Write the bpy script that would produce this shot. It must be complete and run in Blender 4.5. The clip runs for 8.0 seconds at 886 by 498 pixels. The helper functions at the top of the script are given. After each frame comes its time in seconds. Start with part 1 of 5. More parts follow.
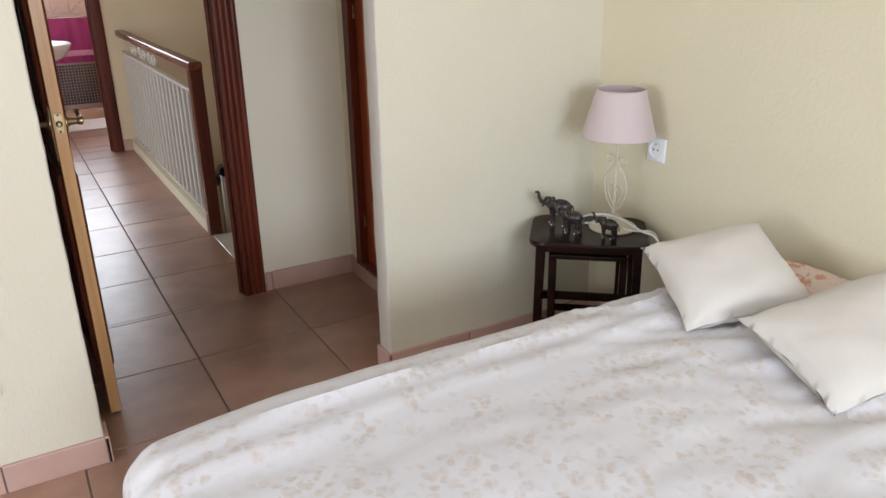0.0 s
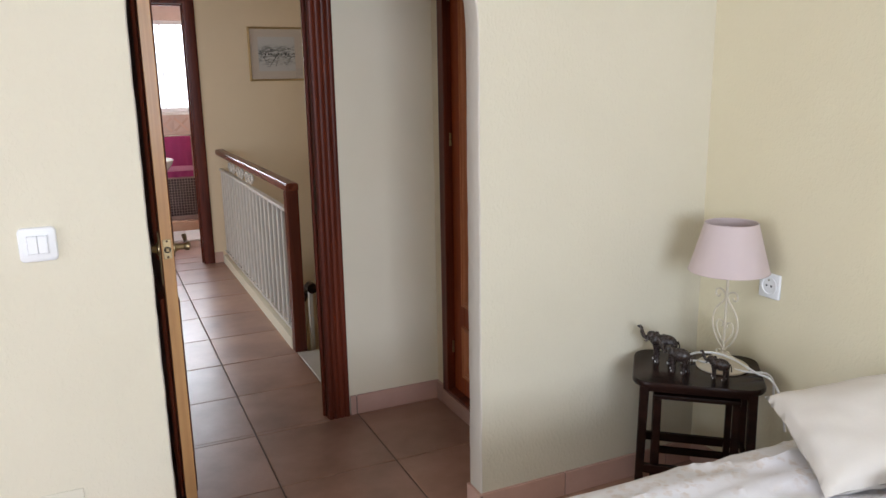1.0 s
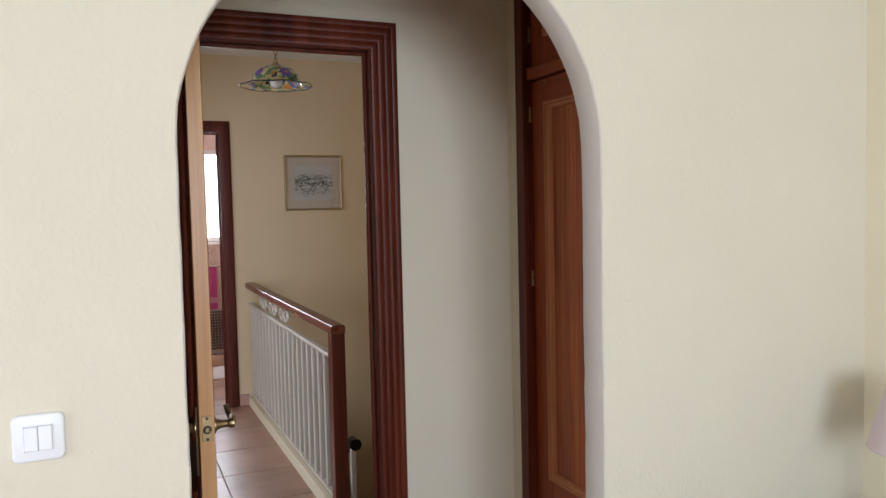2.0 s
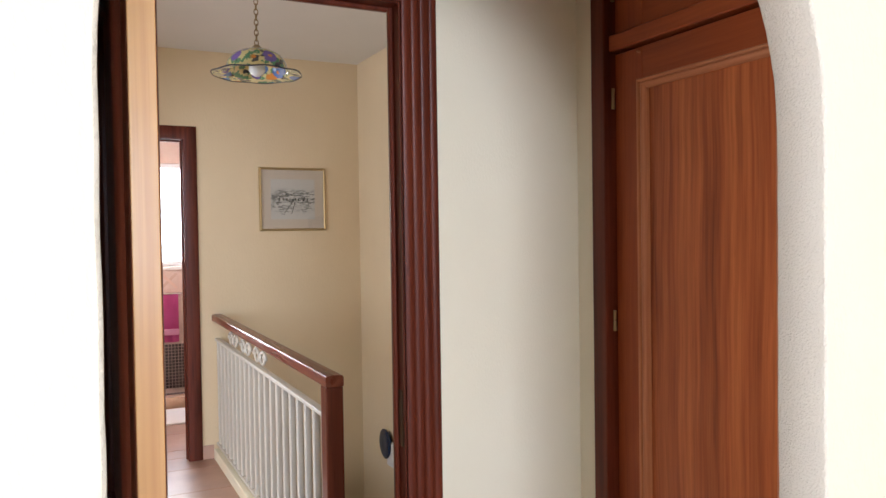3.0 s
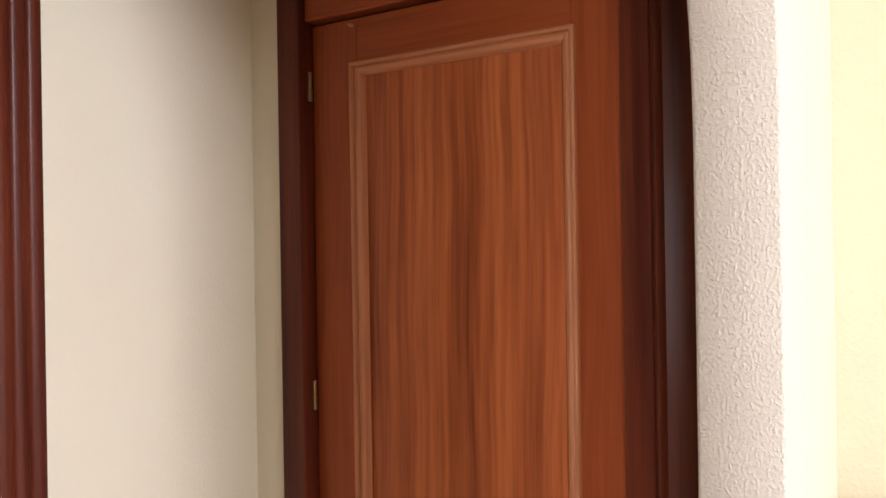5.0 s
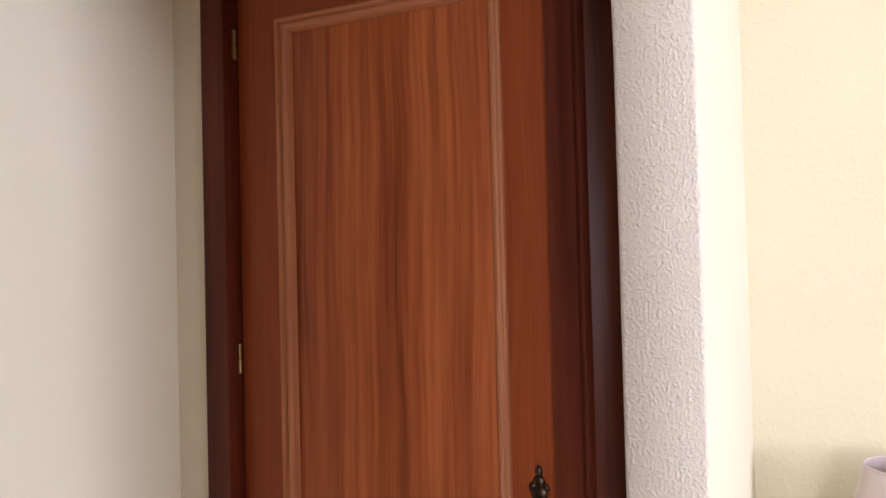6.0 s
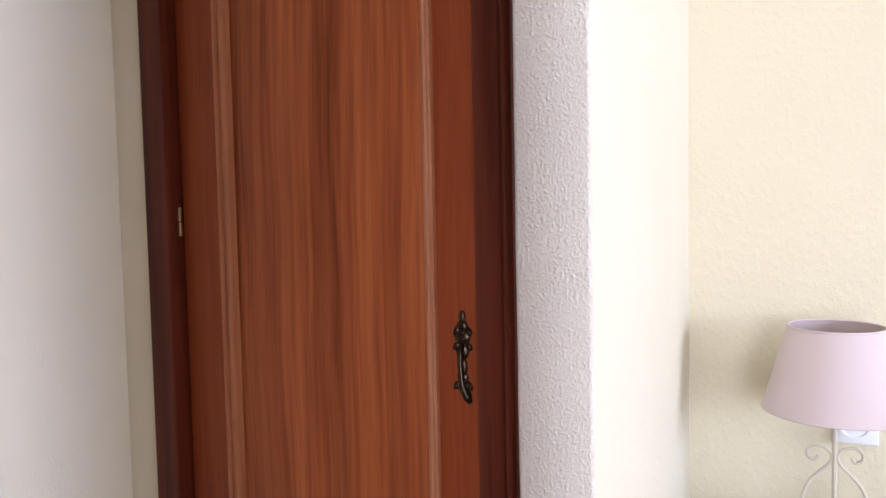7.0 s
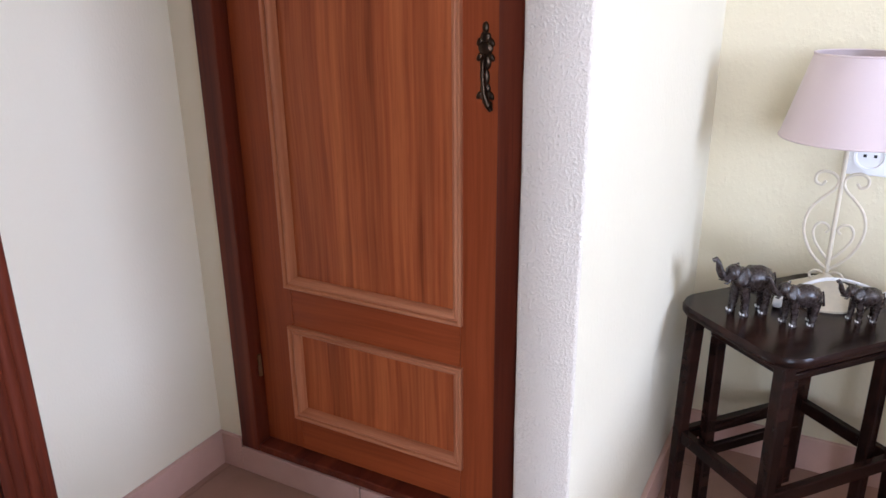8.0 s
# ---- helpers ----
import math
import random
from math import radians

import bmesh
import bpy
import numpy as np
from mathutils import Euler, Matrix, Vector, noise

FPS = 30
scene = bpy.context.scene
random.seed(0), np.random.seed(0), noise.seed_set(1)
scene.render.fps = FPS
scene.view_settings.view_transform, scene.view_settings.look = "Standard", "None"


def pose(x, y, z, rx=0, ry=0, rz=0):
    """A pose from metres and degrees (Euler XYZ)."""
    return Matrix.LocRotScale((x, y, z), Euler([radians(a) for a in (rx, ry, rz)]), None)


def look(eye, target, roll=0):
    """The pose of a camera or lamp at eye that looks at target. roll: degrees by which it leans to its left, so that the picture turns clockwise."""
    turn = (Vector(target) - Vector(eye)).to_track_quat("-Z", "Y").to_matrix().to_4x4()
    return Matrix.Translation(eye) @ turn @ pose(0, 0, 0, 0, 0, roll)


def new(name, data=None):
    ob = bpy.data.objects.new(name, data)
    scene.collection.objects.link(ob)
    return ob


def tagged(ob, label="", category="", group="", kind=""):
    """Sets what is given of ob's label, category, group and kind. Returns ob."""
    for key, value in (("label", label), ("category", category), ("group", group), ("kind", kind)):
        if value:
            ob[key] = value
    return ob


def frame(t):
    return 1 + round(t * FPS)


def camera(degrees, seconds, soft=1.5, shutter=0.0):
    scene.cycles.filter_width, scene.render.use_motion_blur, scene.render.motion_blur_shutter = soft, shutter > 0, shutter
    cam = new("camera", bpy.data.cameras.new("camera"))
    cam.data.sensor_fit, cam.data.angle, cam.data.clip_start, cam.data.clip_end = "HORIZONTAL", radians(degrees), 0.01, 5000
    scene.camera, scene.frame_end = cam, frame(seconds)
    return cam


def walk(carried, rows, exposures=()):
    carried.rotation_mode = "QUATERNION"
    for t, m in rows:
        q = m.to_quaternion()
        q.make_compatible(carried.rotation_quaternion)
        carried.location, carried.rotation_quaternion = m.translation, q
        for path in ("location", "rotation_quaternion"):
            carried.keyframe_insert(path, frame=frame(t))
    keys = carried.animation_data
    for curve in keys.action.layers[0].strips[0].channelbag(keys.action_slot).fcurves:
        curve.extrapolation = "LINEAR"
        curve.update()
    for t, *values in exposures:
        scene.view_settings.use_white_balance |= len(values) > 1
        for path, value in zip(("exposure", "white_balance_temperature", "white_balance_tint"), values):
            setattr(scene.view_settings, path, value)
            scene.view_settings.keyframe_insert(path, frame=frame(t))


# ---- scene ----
cam = camera(60.9, 8.0)
PATH = [
    (0, (-0.023, 0.032, 1.397), (0.911, 1.648, 0.68), -1.0),
    (0.5, (-0.023, 0.049, 1.419), (0.825, 1.771, 0.857), -1.0),
    (1, (-0.056, 0.156, 1.442), (0.756, 1.931, 1.006), -1.0),
    (1.5, (-0.103, 0.371, 1.478), (0.695, 2.188, 1.227), -1.1),
    (2, (-0.069, 0.697, 1.46), (0.732, 2.527, 1.351), -1.3),
    (2.2, (-0.046, 0.857, 1.46), (0.757, 2.687, 1.379), -1.3),
    (3.3, (0.069, 1.666, 1.436), (1.053, 3.407, 1.41), -0.7),
    (3.5, (0.108, 1.791, 1.441), (1.192, 3.472, 1.419), -0.7),
    (4, (0.151, 1.997, 1.458), (1.526, 3.449, 1.448), -0.7),
    (4.5, (0.165, 2.101, 1.456), (1.792, 3.263, 1.466), -0.8),
    (5, (0.198, 2.11, 1.471), (1.928, 3.113, 1.473), -0.9),
    (5.2, (0.195, 2.124, 1.459), (1.962, 3.059, 1.473), -1.1),
    (6.5, (0.203, 2.075, 1.289), (2.029, 2.89, 1.321), -1.4),
    (7, (0.219, 2.011, 1.22), (2.041, 2.829, 1.106), -1.2),
    (7.5, (0.194, 1.968, 1.178), (1.96, 2.806, 0.755), -0.8),
    (8, (0.146, 1.922, 1.12), (1.8, 2.821, 0.446), -0.6),
]
EXPOSURES = [(0.0, -0.43, 6150, 11.5), (0.6, -0.42, 6100, 12), (1.2, -0.5, 6150, 12.5), (2.2, -0.47, 6050, 12), (2.7, 0.02, 6100, 11.5), (3.3, 0.54, 6200, 12.5), (4.0, 0.82, 6700, 14), (4.5, 0.6, 6700, 15), (5.2, 0.44, 6600, 18), (6.5, 0.25, 6000, 20.5), (8.0, 0.33, 5500, 19.5)]
walk(cam, [(t, look(e, g, r)) for t, e, g, r in PATH], EXPOSURES)

# ---- light ----
world = bpy.data.worlds.new("sky")
scene.world = world
world.use_nodes = True
_sky = world.node_tree.nodes.new("ShaderNodeTexSky")
_sky.sky_type, _sky.sun_disc = "NISHITA", False
_sky.sun_elevation, _sky.sun_rotation = radians(50), radians(200)
world.node_tree.links.new(_sky.outputs[0], world.node_tree.nodes["Background"].inputs[0])
world.node_tree.nodes["Background"].inputs[1].default_value = 0.1


def window_light(name, m, w, h, watts, colour):
    lamp = bpy.data.lights.new(name, "AREA")
    lamp.shape, lamp.size, lamp.size_y, lamp.energy, lamp.color = "RECTANGLE", w, h, watts, colour
    ob = new(name, lamp)
    ob.matrix_world = m
    return ob


window_light("daylight_south", look((-0.22, -3.12, 1.6), (-0.22, 0, 1.6)), 2.0, 1.5, 246, (0.78, 0.875, 1.0))
window_light("daylight_west", look((-4.32, 0.1, 1.3), (0, 0.1, 1.3)), 2.0, 1.7, 150, (0.88, 0.94, 1.0))
window_light("daylight_bathroom", look((0.45, 8.95, 1.63), (0.45, 0, 1.63)), 1.7, 1.5, 195, (0.90, 0.95, 1.0))
# Fill for the passage, from an assumed side room that is never in view.
window_light("fill_side_room", look((-2.05, 4.5, 1.3), (0, 4.5, 1.2)), 1.6, 1.6, 54, (0.88, 0.94, 1.0))


# ---- materials ----


def material(name, rough=0.5, metal=0.0, spec=0.5):
    m = bpy.data.materials.new(name)
    m.use_nodes = True
    b = m.node_tree.nodes["Principled BSDF"]
    b.inputs["Roughness"].default_value, b.inputs["Metallic"].default_value = rough, metal
    b.inputs["Specular IOR Level"].default_value = spec
    return m, m.node_tree, b


def node(nt, kind, **values):
    n = nt.nodes.new(kind)
    for k, v in values.items():
        n.inputs[k.replace("_", " ")].default_value = v
    return n


def coords(nt, scale=(1, 1, 1), rot=(0, 0, 0)):
    c, mp = nt.nodes.new("ShaderNodeTexCoord"), nt.nodes.new("ShaderNodeMapping")
    mp.inputs["Scale"].default_value, mp.inputs["Rotation"].default_value = scale, rot
    nt.links.new(c.outputs["Object"], mp.inputs[0])
    return mp.outputs[0]


def noise_tex(nt, vec, scale, detail=4, rough=0.6, distort=0.0):
    n = node(nt, "ShaderNodeTexNoise", Scale=scale, Detail=detail, Roughness=rough, Distortion=distort)
    nt.links.new(vec, n.inputs["Vector"])
    return n.outputs["Fac"]


def ramp(nt, fac, stops):
    r = nt.nodes.new("ShaderNodeValToRGB")
    e = r.color_ramp.elements
    while len(e) < len(stops):
        e.new(0.5)
    for i, (p, c) in enumerate(stops):
        e[i].position, e[i].color = p, (*c, 1) if len(c) == 3 else c
    nt.links.new(fac, r.inputs[0])
    return r.outputs[0]


def mix(nt, fac, a, b, mode="MIX"):
    m = nt.nodes.new("ShaderNodeMix")
    m.data_type, m.blend_type = "RGBA", mode
    for s, v in ((0, fac), (6, a), (7, b)):
        if isinstance(v, (int, float)):
            m.inputs[s].default_value = v
        elif isinstance(v, tuple):
            m.inputs[s].default_value = (*v, 1)
        else:
            nt.links.new(v, m.inputs[s])
    return m.outputs[2]


def bump(nt, b, height, strength=0.3, distance=0.003):
    n = node(nt, "ShaderNodeBump", Strength=strength, Distance=distance)
    nt.links.new(height, n.inputs["Height"])
    nt.links.new(n.outputs[0], b.inputs["Normal"])
    return n


def plaster(name, base, dark, relief=0.35, grain=95, streak=0.45):
    """Hand-rolled stucco paint: fine upright relief, faint clouding."""
    m, nt, b = material(name, 0.85, 0, 0.25)
    v = coords(nt)
    cloud = noise_tex(nt, v, 1.7, 5)
    col = mix(nt, ramp(nt, cloud, [(0.35, (0, 0, 0)), (0.75, (1, 1, 1))]), base, dark)
    fine = noise_tex(nt, coords(nt, (1, 1, streak)), grain, 3, 0.55)
    peaks = ramp(nt, fine, [(0.46, (0, 0, 0)), (0.74, (1, 1, 1))])
    specks = noise_tex(nt, v, 9, 6, 0.7)
    col = mix(nt, ramp(nt, specks, [(0.66, (0, 0, 0)), (0.78, (0.25, 0.25, 0.25))]), col, dark)
    nt.links.new(col, b.inputs["Base Color"])
    bump(nt, b, peaks, relief, 0.004)
    return m


def wood(name, light, mid, dark, rough=0.32, scale=1.0, along="z", contrast=1.0, coat=0.15, pore=0.4, spec=0.3):
    """Varnished timber with long straight grain, slow figure and fine pores."""
    m, nt, b = material(name, rough, 0, spec)
    s = {"z": (11, 11, 0.42), "y": (11, 0.42, 11), "x": (0.42, 11, 11)}[along]
    p = {"z": (280, 280, 5), "y": (280, 5, 280), "x": (5, 280, 280)}[along]
    v = coords(nt, tuple(k * scale for k in s))
    info = nt.nodes.new("ShaderNodeObjectInfo")
    add = nt.nodes.new("ShaderNodeVectorMath")
    add.operation = "MULTIPLY_ADD"
    nt.links.new(info.outputs["Random"], add.inputs[0])
    add.inputs[1].default_value = (7, 5, 3)
    nt.links.new(v, add.inputs[2])
    figure = noise_tex(nt, add.outputs[0], 1.2, 3, 0.5, 1.1)
    lines = noise_tex(nt, add.outputs[0], 3.4, 4, 0.6, 0.5)
    pores = noise_tex(nt, coords(nt, p), 1.0, 2)
    col = ramp(nt, figure, [(0.36, dark), (0.5, mid), (0.64, light)])
    col = mix(nt, 0.45 * contrast, col, ramp(nt, lines, [(0.35, dark), (0.65, light)]))
    col = mix(nt, ramp(nt, pores, [(0.55, (0, 0, 0)), (0.72, (pore,) * 3)]), col, dark)
    nt.links.new(col, b.inputs["Base Color"])
    nt.links.new(ramp(nt, lines, [(0.2, (rough - 0.07,) * 3), (0.8, (rough + 0.1,) * 3)]), b.inputs["Roughness"])
    b.inputs["Coat Weight"].default_value, b.inputs["Coat Roughness"].default_value = coat, 0.18
    bump(nt, b, pores, 0.2 * pore, 0.001)
    return m


def sapele(name, light, mid, dark, along="z", rough=0.46, spread=1.0, shift=0.0, spec=0.14):
    """Quarter-sawn sapele: broad soft bands, wavering ribbons and short fine pores."""
    m, nt, b = material(name, rough, 0, spec)
    info = nt.nodes.new("ShaderNodeObjectInfo")
    slow = noise_tex(nt, coords(nt, (1.6, 1.6, 1.6)), 1.0, 2, 0.5)
    wander = nt.nodes.new("ShaderNodeVectorMath")
    wander.operation = "MULTIPLY_ADD"
    nt.links.new(slow, wander.inputs[0])
    wander.inputs[1].default_value = {"z": (0.0, 0.05, 0.0), "y": (0.0, 0.0, 0.05)}[along]
    c = nt.nodes.new("ShaderNodeTexCoord")
    nt.links.new(c.outputs["Object"], wander.inputs[2])
    shove = nt.nodes.new("ShaderNodeVectorMath")
    shove.operation = "MULTIPLY_ADD"
    nt.links.new(info.outputs["Random"], shove.inputs[0])
    shove.inputs[1].default_value = (3, 5, 4)
    nt.links.new(wander.outputs[0], shove.inputs[2])
    mp = nt.nodes.new("ShaderNodeMapping")
    mp.inputs["Scale"].default_value = {"z": (1, 1, 0.028), "y": (1, 0.028, 1)}[along]
    mp.inputs["Location"].default_value = (0, shift, 0)
    nt.links.new(shove.outputs[0], mp.inputs[0])
    broad = noise_tex(nt, mp.outputs[0], 13, 1, 0.4)
    ribbon = noise_tex(nt, mp.outputs[0], 58, 2, 0.5)
    thread = noise_tex(nt, mp.outputs[0], 150, 2, 0.5)
    p = {"z": (420, 420, 14), "y": (420, 14, 420)}[along]
    pores = noise_tex(nt, coords(nt, p), 1.0, 2)
    lo, hi = 0.5 - 0.17 * spread, 0.5 + 0.17 * spread
    col = mix(nt, 0.55, ramp(nt, broad, [(lo, dark), (0.5, mid), (hi, light)]), ramp(nt, ribbon, [(lo, dark), (0.48, mid), (hi, light)]))
    col = mix(nt, 0.28, col, ramp(nt, thread, [(0.34, dark), (0.66, light)]))
    col = mix(nt, ramp(nt, pores, [(0.56, (0, 0, 0)), (0.74, (0.34,) * 3)]), col, dark)
    nt.links.new(col, b.inputs["Base Color"])
    nt.links.new(ramp(nt, ribbon, [(0.2, (rough - 0.06,) * 3), (0.8, (rough + 0.08,) * 3)]), b.inputs["Roughness"])
    b.inputs["Coat Weight"].default_value, b.inputs["Coat Roughness"].default_value = 0.02, 0.25
    bump(nt, b, pores, 0.08, 0.001)
    return m


def plain(name, colour, rough=0.5, metal=0.0, vary=0.12, scale=30, spec=0.5, relief=0.05):
    m, nt, b = material(name, rough, metal, spec)
    f = noise_tex(nt, coords(nt), scale, 5)
    low = tuple(c * (1 - vary) for c in colour)
    nt.links.new(mix(nt, f, low, colour), b.inputs["Base Color"])
    nt.links.new(ramp(nt, f, [(0.2, (max(rough - 0.08, 0.03),) * 3), (0.8, (min(rough + 0.1, 1),) * 3)]), b.inputs["Roughness"])
    if relief:
        bump(nt, b, f, relief, 0.002)
    return m


def fabric(name, base, dark, weave=900, spec=0.2):
    m, nt, b = material(name, 0.92, 0, spec)
    v = coords(nt)
    a = noise_tex(nt, coords(nt, (1, 0.12, 1)), weave, 1)
    c = noise_tex(nt, coords(nt, (0.12, 1, 1)), weave, 1)
    w = mix(nt, 0.5, a, c)
    slow = noise_tex(nt, v, 6, 4)
    col = mix(nt, slow, base, dark)
    col = mix(nt, ramp(nt, w, [(0.4, (0, 0, 0)), (0.7, (0.35, 0.35, 0.35))]), col, dark)
    nt.links.new(col, b.inputs["Base Color"])
    b.inputs["Sheen Weight"].default_value = 0.15
    bump(nt, b, w, 0.25, 0.001)
    return m


def tile_clay(name, base, dark, light, rough, spot=14):
    """Glazed clay tile: clouded, each piece a little different."""
    m, nt, b = material(name, rough, 0, 0.5)
    v = coords(nt)
    info = nt.nodes.new("ShaderNodeObjectInfo")
    add = nt.nodes.new("ShaderNodeVectorMath")
    add.operation = "MULTIPLY_ADD"
    nt.links.new(info.outputs["Random"], add.inputs[0])
    add.inputs[1].default_value = (31, 17, 5)
    nt.links.new(v, add.inputs[2])
    big = noise_tex(nt, add.outputs[0], 4.5, 5, 0.6)
    small = noise_tex(nt, add.outputs[0], spot * 5, 4, 0.7)
    col = ramp(nt, big, [(0.3, dark), (0.5, base), (0.72, light)])
    col = mix(nt, ramp(nt, small, [(0.5, (0, 0, 0)), (0.75, (0.18, 0.18, 0.18))]), col, dark)
    tone = ramp(nt, info.outputs["Random"], [(0, (0.9, 0.9, 0.9)), (1, (1.06, 1.04, 1.02))])
    nt.links.new(mix(nt, 1.0, col, tone, "MULTIPLY"), b.inputs["Base Color"])
    nt.links.new(ramp(nt, big, [(0.3, (rough - 0.02,) * 3), (0.7, (rough + 0.04,) * 3)]), b.inputs["Roughness"])
    bump(nt, b, small, 0.02, 0.0015)
    return m


CREAM = plaster("cream_stucco", (0.72, 0.655, 0.475), (0.69, 0.62, 0.44), 0.18, 95, 0.7)
# The same cream stucco, its colour duller and less yellow for this wall's cooler daylight.
ARCH_STUCCO = plaster("cream_stucco_cool_light", (0.68, 0.625, 0.49), (0.65, 0.595, 0.46), 0.2, 90, 0.65)
WHITE_STUCCO = plaster("pale_stucco", (0.84, 0.765, 0.59), (0.81, 0.73, 0.55), 0.1, 200)
REVEAL = plaster("coarse_stucco", (0.66, 0.60, 0.51), (0.62, 0.56, 0.47), 0.48, 290, 0.85)
HALL = plaster("warm_stucco", (0.79, 0.645, 0.44), (0.755, 0.605, 0.405), 0.16, 110)
CEILING = plaster("ceiling_paint", (0.80, 0.78, 0.75), (0.77, 0.75, 0.72), 0.12, 40)
CLAY = tile_clay("terracotta_tile", (0.38, 0.222, 0.158), (0.30, 0.172, 0.122), (0.45, 0.272, 0.2), 0.33)
SKIRT = tile_clay("pink_clay_skirting", (0.57, 0.365, 0.295), (0.52, 0.325, 0.255), (0.62, 0.41, 0.335), 0.4)
GROUT = plain("grey_grout", (0.19, 0.15, 0.13), 0.9, 0, 0.35, 60)
MAHOGANY = wood("dark_mahogany", (0.19, 0.040, 0.017), (0.13, 0.025, 0.011), (0.062, 0.012, 0.006), 0.38, 1.0, "z", 1.0, 0.05, 0.4, 0.22)
MAHOGANY_X = wood("dark_mahogany_rail", (0.19, 0.040, 0.017), (0.13, 0.025, 0.011), (0.062, 0.012, 0.006), 0.38, 1.0, "x", 1.0, 0.05, 0.4, 0.22)
SAPELE = sapele("sapele_panel", (0.56, 0.158, 0.045), (0.40, 0.092, 0.0245), (0.205, 0.041, 0.011), "z", 0.42, 0.75, 0.0, 0.32)
SAPELE_STILE = sapele("sapele_stile", (0.40, 0.092, 0.024), (0.32, 0.066, 0.017), (0.21, 0.040, 0.0105), "z", 0.42, 1.6, 0.4, 0.22)
SAPELE_RAIL = sapele("sapele_rail", (0.40, 0.092, 0.024), (0.32, 0.066, 0.017), (0.21, 0.040, 0.0105), "y", 0.42, 1.6, 0.4, 0.22)
BEAD = sapele("sapele_bead", (0.64, 0.275, 0.135), (0.53, 0.205, 0.092), (0.35, 0.115, 0.048), "z", 0.45, 1.3)
BEAD_Y = sapele("sapele_bead_rail", (0.64, 0.275, 0.135), (0.53, 0.205, 0.092), (0.35, 0.115, 0.048), "y", 0.45, 1.3)
OAK = wood("honey_oak_edge", (0.66, 0.39, 0.16), (0.58, 0.32, 0.12), (0.42, 0.20, 0.08), 0.4, 0.8, "z", 0.6)
HANDRAIL = wood("handrail_wood", (0.24, 0.060, 0.027), (0.18, 0.041, 0.019), (0.11, 0.024, 0.012), 0.28, 1, "y", 0.5)
NEWEL = wood("newel_wood", (0.17, 0.036, 0.015), (0.125, 0.025, 0.011), (0.07, 0.014, 0.007), 0.3)
BLACKWOOD = wood("black_lacquered_wood", (0.026, 0.010, 0.007), (0.016, 0.007, 0.005), (0.009, 0.0045, 0.0035), 0.2, 1, "x", 0.6, 0.0, 0.08, 0.16)
BRASS = plain("aged_brass", (0.40, 0.30, 0.16), 0.32, 1.0, 0.3, 80)
BRONZE = plain("dark_bronze", (0.10, 0.065, 0.04), 0.35, 0.9, 0.6, 120)
STATUE = plain("black_brown_resin", (0.042, 0.028, 0.024), 0.26, 0.0, 0.6, 160, 0.5, 0.4)
PLASTIC = plain("white_plastic", (0.82, 0.82, 0.82), 0.35, 0, 0.03, 20, 0.5, 0)
# Near-black colour for the shade inside holes, which are modelled as solid pieces.
HOLE_SHADE = plain("dark_hole_shade", (0.02, 0.02, 0.02), 0.6, 0, 0.1, 20, 0.3, 0)
GAP_SHADE = plain("grey_gap_shade", (0.30, 0.30, 0.31), 0.6, 0, 0.1, 20, 0.3, 0)
COVER = plain("cream_painted_plate", (0.67, 0.625, 0.50), 0.6, 0, 0.05, 40)
IRON = plain("cream_painted_iron", (0.66, 0.585, 0.455), 0.5, 0, 0.25, 90)
IRON_WHITE = plain("white_painted_iron", (0.70, 0.65, 0.57), 0.45, 0, 0.1, 60)
SHADE = fabric("pink_linen_shade", (0.61, 0.505, 0.49), (0.56, 0.46, 0.45), 700)
CUSHION = fabric("cream_linen", (0.68, 0.63, 0.57), (0.62, 0.57, 0.51), 420)
MARBLE = plain("white_marble", (0.74, 0.72, 0.68), 0.2, 0, 0.12, 7)
PORCELAIN = plain("white_porcelain", (0.82, 0.80, 0.77), 0.12, 0, 0.02, 10, 0.5, 0)
TOWEL = fabric("hot_pink_towel", (0.86, 0.17, 0.46), (0.78, 0.12, 0.39), 300)
TOWEL_PALE = fabric("pale_pink_band", (0.80, 0.38, 0.55), (0.72, 0.30, 0.48), 300)
BATH_TILE = tile_clay("peach_wall_tile", (0.68, 0.52, 0.45), (0.62, 0.46, 0.39), (0.74, 0.58, 0.52), 0.2)
BORDER_TILE = tile_clay("terracotta_border_tile", (0.64, 0.46, 0.38), (0.58, 0.40, 0.32), (0.70, 0.52, 0.44), 0.25)
MOSAIC = tile_clay("brown_mosaic", (0.10, 0.075, 0.075), (0.05, 0.035, 0.035), (0.20, 0.15, 0.145), 0.2)
MOSAIC_GROUT = plain("pale_grout", (0.42, 0.36, 0.34), 0.9, 0, 0.1, 40)
BEIGE_STEP = tile_clay("beige_step_tile", (0.58, 0.38, 0.26), (0.52, 0.33, 0.22), (0.64, 0.44, 0.32), 0.25)
MAT_CLOTH = fabric("white_bath_mat", (0.78, 0.74, 0.72), (0.70, 0.66, 0.64), 200)
GILT = plain("gilt_frame", (0.55, 0.40, 0.20), 0.35, 0.7, 0.25, 60)
DARKFRAME = plain("black_frame", (0.03, 0.035, 0.035), 0.4, 0, 0.3, 40)
PASSEPARTOUT = plain("pale_mount_card", (0.60, 0.52, 0.43), 0.9, 0, 0.04, 30, 0.2, 0)
GREENMOUNT = plain("grey_green_mount", (0.055, 0.075, 0.07), 0.9, 0, 0.1, 30, 0.2, 0)
BLUE = plain("dark_blue_glaze", (0.020, 0.035, 0.085), 0.2, 0, 0.5, 40)
CHROME = plain("chrome", (0.7, 0.7, 0.7), 0.12, 1.0, 0.05, 30, 0.5, 0)
WINDOW_WHITE = plain("white_window_frame", (0.80, 0.80, 0.80), 0.4, 0, 0.03, 20, 0.5, 0)


